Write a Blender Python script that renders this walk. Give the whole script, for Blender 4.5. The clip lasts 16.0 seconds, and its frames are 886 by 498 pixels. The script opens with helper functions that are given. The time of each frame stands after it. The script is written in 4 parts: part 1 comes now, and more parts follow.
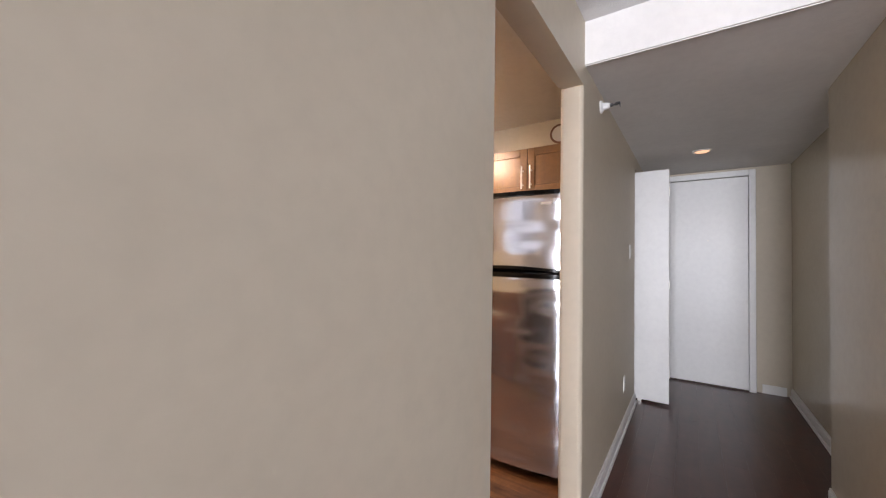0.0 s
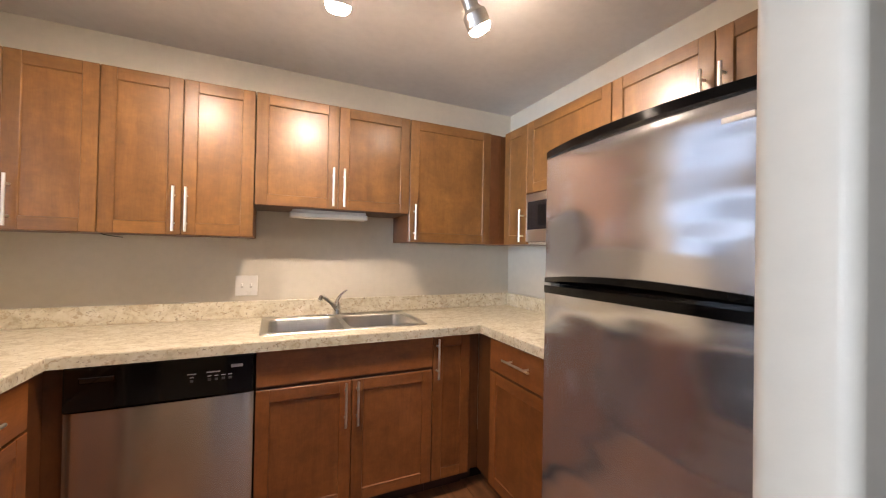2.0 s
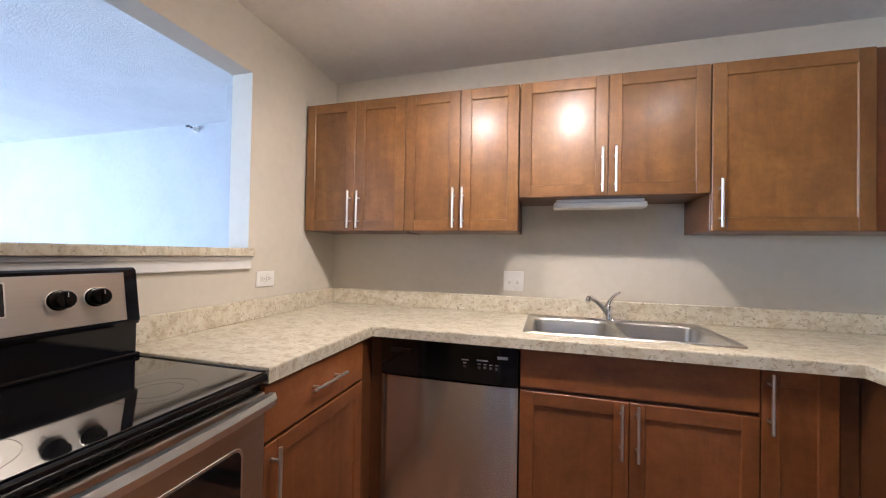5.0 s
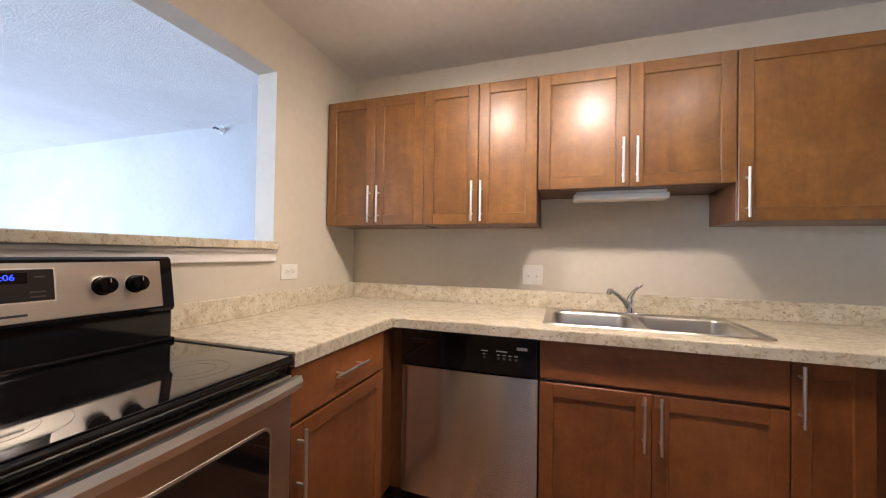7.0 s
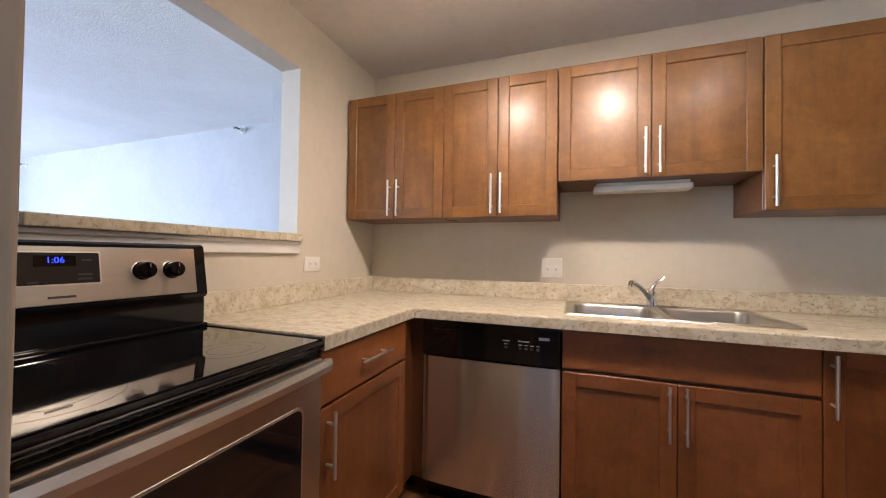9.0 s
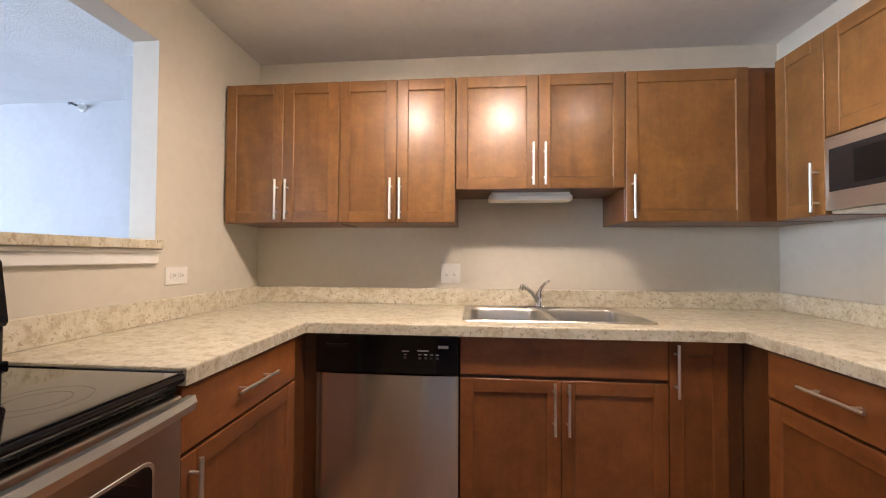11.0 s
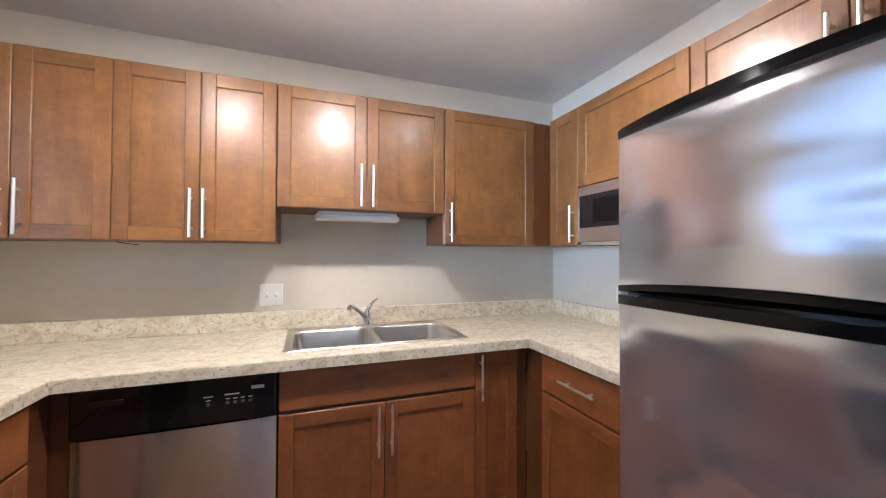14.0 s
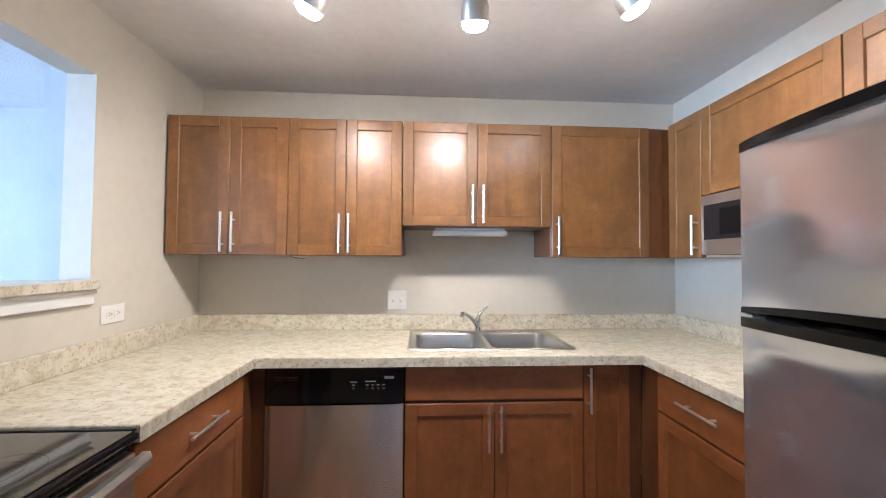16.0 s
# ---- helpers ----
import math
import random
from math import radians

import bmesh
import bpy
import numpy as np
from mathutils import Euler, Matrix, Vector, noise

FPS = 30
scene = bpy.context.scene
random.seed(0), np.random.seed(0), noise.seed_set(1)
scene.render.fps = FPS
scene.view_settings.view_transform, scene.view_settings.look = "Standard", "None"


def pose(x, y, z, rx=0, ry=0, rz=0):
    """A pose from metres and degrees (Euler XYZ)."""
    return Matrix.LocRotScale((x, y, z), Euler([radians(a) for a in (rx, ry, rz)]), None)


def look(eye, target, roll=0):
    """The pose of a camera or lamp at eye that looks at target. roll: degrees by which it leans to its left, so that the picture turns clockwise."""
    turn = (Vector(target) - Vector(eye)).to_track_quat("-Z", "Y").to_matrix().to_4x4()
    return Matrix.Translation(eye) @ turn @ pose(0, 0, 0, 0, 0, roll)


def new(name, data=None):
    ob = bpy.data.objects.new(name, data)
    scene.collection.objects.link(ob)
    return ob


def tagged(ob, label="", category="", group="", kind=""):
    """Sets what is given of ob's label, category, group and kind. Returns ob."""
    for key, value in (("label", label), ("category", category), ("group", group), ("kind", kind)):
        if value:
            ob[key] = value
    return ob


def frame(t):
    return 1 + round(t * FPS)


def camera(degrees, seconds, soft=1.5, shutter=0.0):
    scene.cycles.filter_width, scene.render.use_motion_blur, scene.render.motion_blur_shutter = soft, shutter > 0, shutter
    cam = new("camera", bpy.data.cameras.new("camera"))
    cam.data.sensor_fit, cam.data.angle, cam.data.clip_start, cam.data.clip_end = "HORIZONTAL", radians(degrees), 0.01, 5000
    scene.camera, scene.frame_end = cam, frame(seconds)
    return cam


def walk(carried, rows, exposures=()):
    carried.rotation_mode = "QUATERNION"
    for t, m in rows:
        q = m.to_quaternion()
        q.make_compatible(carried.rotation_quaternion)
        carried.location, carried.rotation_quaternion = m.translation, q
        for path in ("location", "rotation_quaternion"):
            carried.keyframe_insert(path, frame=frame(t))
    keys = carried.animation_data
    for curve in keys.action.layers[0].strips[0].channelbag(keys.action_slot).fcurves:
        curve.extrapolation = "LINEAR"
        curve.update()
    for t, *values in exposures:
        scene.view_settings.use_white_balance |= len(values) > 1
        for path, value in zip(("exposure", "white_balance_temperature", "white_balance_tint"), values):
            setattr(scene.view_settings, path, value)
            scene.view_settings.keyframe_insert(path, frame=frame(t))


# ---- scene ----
cam = camera(101.0, 16.0, 1.1)
PATH = [
    (0, (-1.091, -2.654, 1.31), (0.562, -1.53, 1.352), 0.8),
    (0.5, (-0.665, -2.659, 1.321), (0.843, -1.346, 1.359), 0.6),
    (1, (-0.358, -2.608, 1.318), (0.937, -1.083, 1.338), 1.2),
    (1.5, (-0.102, -2.501, 1.312), (0.962, -0.807, 1.346), 1.2),
    (2, (0.113, -2.406, 1.326), (0.947, -0.588, 1.346), 1.1),
    (2.5, (0.18, -2.299, 1.314), (0.738, -0.378, 1.339), 1.4),
    (3, (0.184, -2.181, 1.3), (0.473, -0.202, 1.321), 1.4),
    (3.5, (0.145, -2.131, 1.278), (0.229, -0.133, 1.305), 1.3),
    (4, (0.148, -2.133, 1.266), (-0.075, -0.146, 1.294), 1.2),
    (4.5, (0.142, -2.164, 1.266), (-0.312, -0.217, 1.294), 1.2),
    (7, (0.141, -2.198, 1.228), (-0.491, -0.3, 1.254), 0.9),
    (7.5, (0.136, -2.206, 1.21), (-0.525, -0.318, 1.235), 0.9),
    (8, (0.133, -2.233, 1.196), (-0.576, -0.363, 1.22), 0.8),
    (10.5, (0.059, -2.188, 1.175), (-0.351, -0.232, 1.226), 0.5),
    (11, (0.105, -2.168, 1.212), (-0.066, -0.176, 1.254), 0.3),
    (11.5, (0.126, -2.157, 1.245), (0.249, -0.161, 1.277), 0.3),
    (12, (0.13, -2.147, 1.257), (0.517, -0.186, 1.296), 0.2),
    (12.5, (0.158, -2.151, 1.266), (0.751, -0.241, 1.301), 0.2),
    (13, (0.166, -2.161, 1.279), (0.866, -0.288, 1.31), 0.1),
    (13.5, (0.167, -2.168, 1.322), (0.869, -0.296, 1.352), 0.1),
    (14, (0.152, -2.173, 1.329), (0.842, -0.296, 1.363), 0.2),
    (14.5, (0.119, -2.2, 1.321), (0.74, -0.299, 1.357), 0.2),
    (15, (0.092, -2.235, 1.31), (0.583, -0.297, 1.357), 0.4),
    (15.5, (0.065, -2.275, 1.333), (0.352, -0.297, 1.383), 0.4),
    (16, (0.119, -2.318, 1.37), (0.234, -0.323, 1.426), 0.4),
]
# seconds, stops, kelvin, tint: the camera's own exposure and white balance drift as it turns
DRIFT = [
    (0, -0.2, 9300, 29), (0.5, -0.16, 8900, 28), (1.0, 0.15, 8200, 25), (1.5, 0.08, 7900, 22), (2.5, 0.1, 6900, 19), (3.5, 0.0, 6300, 17), (4.0, -0.03, 5950, 17), (7.0, -0.1, 6850, 20),
    (8.0, -0.18, 6950, 21), (10.5, -0.22, 7050, 20), (11.0, -0.1, 7100, 20), (12.0, 0.05, 6500, 17), (12.5, 0.16, 5850, 13), (14.5, 0.17, 5850, 16), (16.0, 0.2, 5700, 12),
]
walk(cam, [(t, look(eye, target, roll)) for t, eye, target, roll in PATH], DRIFT)

# ---- light ----
world = bpy.data.worlds.new("sky")
scene.world = world
world.use_nodes = True
sky = world.node_tree.nodes.new("ShaderNodeTexSky")
sky.sky_type, sky.sun_disc, sky.sun_elevation, sky.sun_rotation = "NISHITA", False, radians(38), radians(250)
back = world.node_tree.nodes["Background"]
back.inputs["Strength"].default_value = 0.12
world.node_tree.links.new(sky.outputs["Color"], back.inputs["Color"])


def lamp(name, kind, m, power, colour, **more):
    data = bpy.data.lights.new(name, kind)
    data.energy, data.color = power, colour
    if kind == "SPOT":
        data.spot_size, data.spot_blend, data.shadow_soft_size = radians(more["cone"]), more["blend"], more["size"]
    elif kind == "AREA":
        data.shape, data.size, data.size_y = "RECTANGLE", more["size"], more["size_y"]
    ob = new(name, data)
    ob.matrix_world = m
    return ob


WARM, DAY = (1.0, 0.90, 0.77), (0.51, 0.735, 1.0)
SPOT_W, WEST_W, SOUTH_W = 54.0, 980.0, 62.0
# three track heads: pivot on the track, middle of the bulb's face
HEADS = [((-0.205, -1.10, 2.376), (-0.275, -1.06, 2.235)), ((0.295, -1.10, 2.376), (0.301, -1.04, 2.222)), ((0.755, -1.14, 2.376), (0.842, -1.125, 2.245))]
AIMS = [(-0.25, 0.50, -1.0), (-0.18, 0.56, -1.0), (0.60, -0.20, -0.8)]
for (top, face), aim, share, cone in zip(HEADS, AIMS, (0.96, 1.0, 0.92), (152, 152, 128)):
    way = (Vector(face) - Vector(top)).normalized()
    spot = Vector(face) + way * 0.036
    lamp("bulb_light", "SPOT", look(spot, spot + Vector(aim)), SPOT_W * share, WARM, cone=cone, blend=1.0, size=0.045)
lamp("daylight_window_west", "AREA", look((-8.14, -3.2, 1.45), (0, -2.8, 3.7)), WEST_W, DAY, size=2.3, size_y=1.9)
# the south source is added, behind an unseen window, to lift that side
lamp("daylight_window_south", "AREA", look((-3.9, -5.52, 1.45), (-3.9, 0, 3.4)), SOUTH_W, DAY, size=5.0, size_y=1.9)
lamp("recessed_light", "SPOT", look((2.81, -2.733, 2.27), (2.81, -2.733, 0)), 5.0, WARM, cone=150, blend=0.6, size=0.05)


# ---- materials ----
def nodes_of(name):
    m = bpy.data.materials.new(name)
    m.use_nodes = True
    return m, m.node_tree.nodes, m.node_tree.links, m.node_tree.nodes["Principled BSDF"]


def coords(n, l, stretch=(1, 1, 1), vary=True):
    tc, mp = n.new("ShaderNodeTexCoord"), n.new("ShaderNodeMapping")
    mp.inputs["Scale"].default_value = stretch
    l.new(tc.outputs["Object"], mp.inputs["Vector"])
    if vary:
        info, mul = n.new("ShaderNodeObjectInfo"), n.new("ShaderNodeMath")
        mul.operation, mul.inputs[1].default_value = "MULTIPLY", 37.0
        l.new(info.outputs["Random"], mul.inputs[0])
        l.new(mul.outputs[0], mp.inputs["Location"])
    return mp.outputs["Vector"]


def noise_tex(n, l, vec, scale, detail=4.0, rough=0.55, distort=0.0):
    t = n.new("ShaderNodeTexNoise")
    t.inputs["Scale"].default_value, t.inputs["Detail"].default_value = scale, detail
    t.inputs["Roughness"].default_value, t.inputs["Distortion"].default_value = rough, distort
    l.new(vec, t.inputs["Vector"])
    return t.outputs["Fac"]


def ramp(n, l, fac, stops):
    r = n.new("ShaderNodeValToRGB")
    while len(r.color_ramp.elements) < len(stops):
        r.color_ramp.elements.new(0.5)
    for e, (at, c) in zip(r.color_ramp.elements, stops):
        e.position, e.color = at, (*c, 1) if len(c) == 3 else c
    l.new(fac, r.inputs["Fac"])
    return r.outputs["Color"]


def mixed(n, l, a, b, fac, mode="MULTIPLY"):
    x = n.new("ShaderNodeMix")
    x.data_type, x.blend_type = "RGBA", mode
    x.clamp_result = False
    if isinstance(fac, float):
        x.inputs["Factor"].default_value = fac
    else:
        l.new(fac, x.inputs["Factor"])
    l.new(a, x.inputs["A"])
    l.new(b, x.inputs["B"])
    return x.outputs["Result"]


def bumped(n, l, b, fac, strength, distance):
    u = n.new("ShaderNodeBump")
    u.inputs["Strength"].default_value, u.inputs["Distance"].default_value = strength, distance
    l.new(fac, u.inputs["Height"])
    l.new(u.outputs["Normal"], b.inputs["Normal"])


def grey(v):
    return (v, v, v)


def paint(name, colour, rough=0.6, bump_scale=140.0, bump=0.25, spread=0.06, depth=0.002, detail=3.0):
    """Painted plaster, wood or enamel: faint mottling and a fine relief."""
    m, n, l, b = nodes_of(name)
    v = coords(n, l, vary=False)
    lo, hi = tuple(c * (1 - spread) for c in colour), tuple(min(1, c * (1 + spread)) for c in colour)
    base = ramp(n, l, noise_tex(n, l, v, 2.3, 5), [(0.3, lo), (0.7, hi)])
    scuff = ramp(n, l, noise_tex(n, l, v, 22.0, 6), [(0.25, grey(0.95)), (0.6, grey(1.0))])
    l.new(mixed(n, l, base, scuff, 1.0), b.inputs["Base Color"])
    b.inputs["Roughness"].default_value = rough
    if bump:
        bumped(n, l, b, noise_tex(n, l, v, bump_scale, detail), bump, depth)
    return m


def wood(name, dark, light, along=2, rough=0.40, coat=0.3, scale=1.0, even=0.11):
    """Stained maple: long grain, soft blotches, satin lacquer."""
    m, n, l, b = nodes_of(name)
    st = [7.0, 7.0, 7.0]
    st[along] = 0.9
    v, flat = coords(n, l, tuple(st)), coords(n, l)
    grain = ramp(n, l, noise_tex(n, l, v, 1.7 * scale, 5, 0.55, 0.9), [(0.25, dark), (0.75, light)])
    blot = ramp(n, l, noise_tex(n, l, flat, 6.5, 4, 0.6, 0.5), [(0.28, (0.72, 0.68, 0.64)), (0.72, (1.15, 1.16, 1.18))])
    curl = ramp(n, l, noise_tex(n, l, coords(n, l, tuple(1.6 if k == along else 1.0 for k in range(3))), 27.0, 3, 0.5, 0.6), [(0.3, grey(0.90)), (0.7, grey(1.08))])
    pores = ramp(n, l, noise_tex(n, l, v, 24.0 * scale, 3), [(0.35, grey(0.84)), (0.58, grey(1.04))])
    info = n.new("ShaderNodeObjectInfo")
    tone = ramp(n, l, info.outputs["Random"], [(0.0, grey(1 - even)), (1.0, grey(1 + even))])
    c = mixed(n, l, mixed(n, l, mixed(n, l, mixed(n, l, grain, blot, 0.9), curl, 0.9), pores, 0.45), tone, 1.0)
    l.new(c, b.inputs["Base Color"])
    b.inputs["Roughness"].default_value = rough
    b.inputs["Coat Weight"].default_value, b.inputs["Coat Roughness"].default_value = coat, 0.24
    bumped(n, l, b, noise_tex(n, l, v, 30.0 * scale, 3), 0.08, 0.001)
    return m


def metal(name, colour, rough, along=None, wave=0.0, streak=0.1, roll=(1, 1, 1), spread=0.0, across="Z", haze=0.0):
    """Bare metal; along: the way of the brushing; wave: the sheet's slow buckling; haze: the dull share of a scuffed finish."""
    m, n, l, b = nodes_of(name)
    st = [160.0, 160.0, 160.0]
    if along is not None:
        st[along] = 2.0
    v, flat = coords(n, l, tuple(st)), coords(n, l)
    fine = noise_tex(n, l, v, 1.0, 3)
    l.new(ramp(n, l, fine, [(0.2, tuple(c * (1 - streak) for c in colour)), (0.8, colour)]), b.inputs["Base Color"])
    smear = noise_tex(n, l, flat, 2.0, 1, 0.3)
    l.new(ramp(n, l, smear, [(0.0, grey(rough * 0.9)), (1.0, grey(rough * 1.1))]), b.inputs["Roughness"])
    b.inputs["Metallic"].default_value = 1.0 - haze
    if spread:
        up = n.new("ShaderNodeCombineXYZ")
        up.inputs[across].default_value = 1.0
        l.new(up.outputs[0], b.inputs["Tangent"])
        b.inputs["Anisotropic"].default_value = spread
    if wave:
        bumped(n, l, b, noise_tex(n, l, coords(n, l, roll), 3.0, 1, 0.3), 1.0, wave)
    return m


def glossy(name, colour, rough, coat=0.0, shine=0.5):
    m, n, l, b = nodes_of(name)
    v = coords(n, l)
    l.new(ramp(n, l, noise_tex(n, l, v, 8.0, 5), [(0.3, tuple(c * 0.9 for c in colour)), (0.7, colour)]), b.inputs["Base Color"])
    l.new(ramp(n, l, noise_tex(n, l, v, 14.0, 6), [(0.3, grey(rough * 0.8)), (0.7, grey(rough * 1.3))]), b.inputs["Roughness"])
    b.inputs["Coat Weight"].default_value, b.inputs["Specular IOR Level"].default_value = coat, shine
    return m


def glow(name, colour, strength):
    m, n, l, b = nodes_of(name)
    b.inputs["Base Color"].default_value = (*colour, 1)
    b.inputs["Emission Color"].default_value = (*colour, 1)
    b.inputs["Emission Strength"].default_value = strength
    return m


def laminate(name):
    """Cream laminate with tan clouds and drifting brown and grey flecks."""
    m, n, l, b = nodes_of(name)
    v = coords(n, l, vary=False)
    mp = n.new("ShaderNodeMapping")
    mp.inputs["Scale"].default_value, mp.inputs["Rotation"].default_value = (1.0, 1.45, 1.25), (0.5, 0.4, 0.6)
    l.new(v, mp.inputs["Vector"])
    d = mp.outputs["Vector"]
    clouds = ramp(n, l, noise_tex(n, l, d, 17.0, 5, 0.62, 0.5), [(0.3, (0.44, 0.37, 0.255)), (0.48, (0.605, 0.55, 0.425)), (0.7, (0.70, 0.655, 0.55))])
    tan = ramp(n, l, noise_tex(n, l, d, 44.0, 5, 0.6, 0.4), [(0.555, grey(0.0)), (0.62, grey(1.0))])
    deep = ramp(n, l, noise_tex(n, l, d, 60.0, 5, 0.65, 0.5), [(0.605, grey(0.0)), (0.66, grey(1.0))])
    brown, dark = n.new("ShaderNodeRGB"), n.new("ShaderNodeRGB")
    brown.outputs[0].default_value, dark.outputs[0].default_value = (0.46, 0.375, 0.26, 1), (0.29, 0.24, 0.18, 1)
    c = mixed(n, l, clouds, brown.outputs[0], tan, "MIX")
    c = mixed(n, l, c, dark.outputs[0], deep, "MIX")
    l.new(c, b.inputs["Base Color"])
    b.inputs["Roughness"].default_value = 0.38
    bumped(n, l, b, noise_tex(n, l, v, 260.0, 2), 0.06, 0.001)
    return m


def glass(name):
    m, n, l, b = nodes_of(name)
    b.inputs["Transmission Weight"].default_value, b.inputs["Roughness"].default_value, b.inputs["IOR"].default_value = 1.0, 0.0, 1.45
    return m


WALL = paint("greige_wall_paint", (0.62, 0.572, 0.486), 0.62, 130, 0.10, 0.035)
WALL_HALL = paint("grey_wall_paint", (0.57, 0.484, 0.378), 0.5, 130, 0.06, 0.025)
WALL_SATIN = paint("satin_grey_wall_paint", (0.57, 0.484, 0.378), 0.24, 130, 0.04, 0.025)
WALL_LIVING = paint("pale_wall_paint", (0.41, 0.41, 0.42), 0.65, 130, 0.15)
CEIL = paint("stippled_ceiling_paint", (0.78, 0.75, 0.72), 0.8, 75, 0.25, 0.05, 0.004, 4.0)
POPCORN = paint("popcorn_ceiling", (0.80, 0.80, 0.80), 0.9, 105, 0.65, 0.04, 0.007, 4.0)
WHITE = paint("white_trim_paint", (0.78, 0.77, 0.75), 0.36, 60, 0.03, 0.02)
WHITE_PLASTIC = glossy("white_plastic", (0.80, 0.78, 0.74), 0.3)
IVORY = glossy("ivory_plastic", (0.80, 0.73, 0.63), 0.4)
MAPLE = wood("stained_maple", (0.160, 0.0665, 0.0180), (0.242, 0.1085, 0.0292))
MAPLE_H = wood("stained_maple_cross_grain", (0.160, 0.0665, 0.0180), (0.242, 0.1085, 0.0292), along=0)
# copies of the maple, coloured redder for how light falls low down
LOW_LIGHT_MAPLE = wood("low_light_maple", (0.205, 0.0655, 0.0190), (0.308, 0.1060, 0.0300))
LOW_LIGHT_MAPLE_H = wood("low_light_maple_cross_grain", (0.205, 0.0655, 0.0190), (0.308, 0.1060, 0.0300), along=0)
FRONT_WOOD = [MAPLE, MAPLE_H]      # upright and cross grain of the fronts being built
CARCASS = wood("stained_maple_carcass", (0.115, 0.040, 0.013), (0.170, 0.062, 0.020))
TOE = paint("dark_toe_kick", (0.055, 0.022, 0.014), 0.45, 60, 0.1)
LAMINATE = laminate("flecked_laminate")
STEEL = metal("brushed_stainless", (0.66, 0.63, 0.58), 0.22, along=0, streak=0.06, spread=0.92, haze=0.06)
HANDLE_STEEL = metal("satin_handle_steel", (0.86, 0.84, 0.80), 0.36, along=1, streak=0.04)
STEEL_H = metal("brushed_stainless_cross", (0.72, 0.68, 0.61), 0.31, along=1)
FRIDGE_STEEL = metal("fridge_stainless", (0.73, 0.745, 0.785), 0.17, along=1, wave=0.016, streak=0.05, roll=(1.0, 0.8, 2.3), spread=0.4, across="Y", haze=0.11)
SINK_STEEL = metal("sink_stainless", (0.56, 0.54, 0.50), 0.30, along=0)
NICKEL = metal("brushed_nickel", (0.90, 0.87, 0.81), 0.38, along=2)
CHROME = metal("chrome", (0.82, 0.82, 0.82), 0.07)
BLACK = glossy("black_plastic", (0.006, 0.0055, 0.0055), 0.14, shine=0.2)
GLOSS_BLACK = glossy("gloss_black_plastic", (0.005, 0.0045, 0.005), 0.07, shine=0.4)
BLACK_GLASS = glossy("black_ceramic_glass", (0.010, 0.010, 0.012), 0.05, 0.5)
ENAMEL = glossy("black_enamel", (0.007, 0.007, 0.009), 0.07, shine=0.4)
DARK_GREY = glossy("dark_grey_plastic", (0.05, 0.05, 0.055), 0.4)
DISPLAY = glossy("smoked_display", (0.035, 0.032, 0.034), 0.12)
BURNER = glossy("burner_print", (0.0115, 0.0115, 0.0135), 0.06)
PALE_INK = glossy("pale_print", (0.55, 0.55, 0.55), 0.5)
SLOT = glossy("outlet_slots", (0.12, 0.11, 0.10), 0.6)
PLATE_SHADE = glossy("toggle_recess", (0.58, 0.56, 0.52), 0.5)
FLOOR_WOOD = wood("warm_plank", (0.085, 0.028, 0.012), (0.36, 0.165, 0.075), along=1, rough=0.34, coat=0.15, scale=1.2)
FLOOR_DARK = wood("dark_plank", (0.070, 0.017, 0.012), (0.105, 0.027, 0.018), along=0, rough=0.28, coat=0.12, even=0.03)
SUBFLOOR = paint("dark_joint", (0.05, 0.016, 0.011), 0.8, 60, 0.1)
BULB = glow("lit_bulb", (1.0, 0.90, 0.77), 185.0)
BULB_HALL = glow("lit_hall_bulb", (1.0, 0.66, 0.46), 1.1)
BLUE = glow("blue_display_digit", (0.012, 0.05, 1.0), 3.2)
GLASS = glass("window_glass")


# ---- building tools ----
def box(bm, x0, x1, y0, y1, z0, z1):
    m = Matrix.Translation(((x0 + x1) / 2, (y0 + y1) / 2, (z0 + z1) / 2)) @ Matrix.Diagonal((x1 - x0, y1 - y0, z1 - z0, 1))
    return bmesh.ops.create_cube(bm, size=1, matrix=m)["verts"]


def block(x0, x1, y0, y1, z0, z1, bev=0.002, seg=1):
    bm = bmesh.new()
    box(bm, x0, x1, y0, y1, z0, z1)
    if bev:
        bmesh.ops.bevel(bm, geom=bm.edges[:], offset=bev, segments=seg, affect="EDGES", profile=0.5)
    return bm


def boxes(*sizes):
    bm = bmesh.new()
    for s in sizes:
        box(bm, *s)
    return bm


def rod(bm, a, b, r, r2=None, seg=16):
    a, b = Vector(a), Vector(b)
    m = Matrix.Translation((a + b) / 2) @ (b - a).to_track_quat("Z", "Y").to_matrix().to_4x4()
    bmesh.ops.create_cone(bm, cap_ends=True, segments=seg, radius1=r, radius2=r if r2 is None else r2, depth=(b - a).length, matrix=m)
    return bm


def lathe(profile, m=Matrix(), seg=28, bm=None):
    """Turns (radius, height) pairs round z."""
    bm = bm or bmesh.new()
    rings = []
    for r, z in profile:
        rings.append([bm.verts.new(m @ Vector((r * math.cos(2 * math.pi * k / seg), r * math.sin(2 * math.pi * k / seg), z))) for k in range(seg)])
    for lo, hi in zip(rings, rings[1:]):
        for k in range(seg):
            bm.faces.new((lo[k], lo[(k + 1) % seg], hi[(k + 1) % seg], hi[k]))
    bm.faces.new(rings[0][::-1])
    bm.faces.new(rings[-1])
    return bm


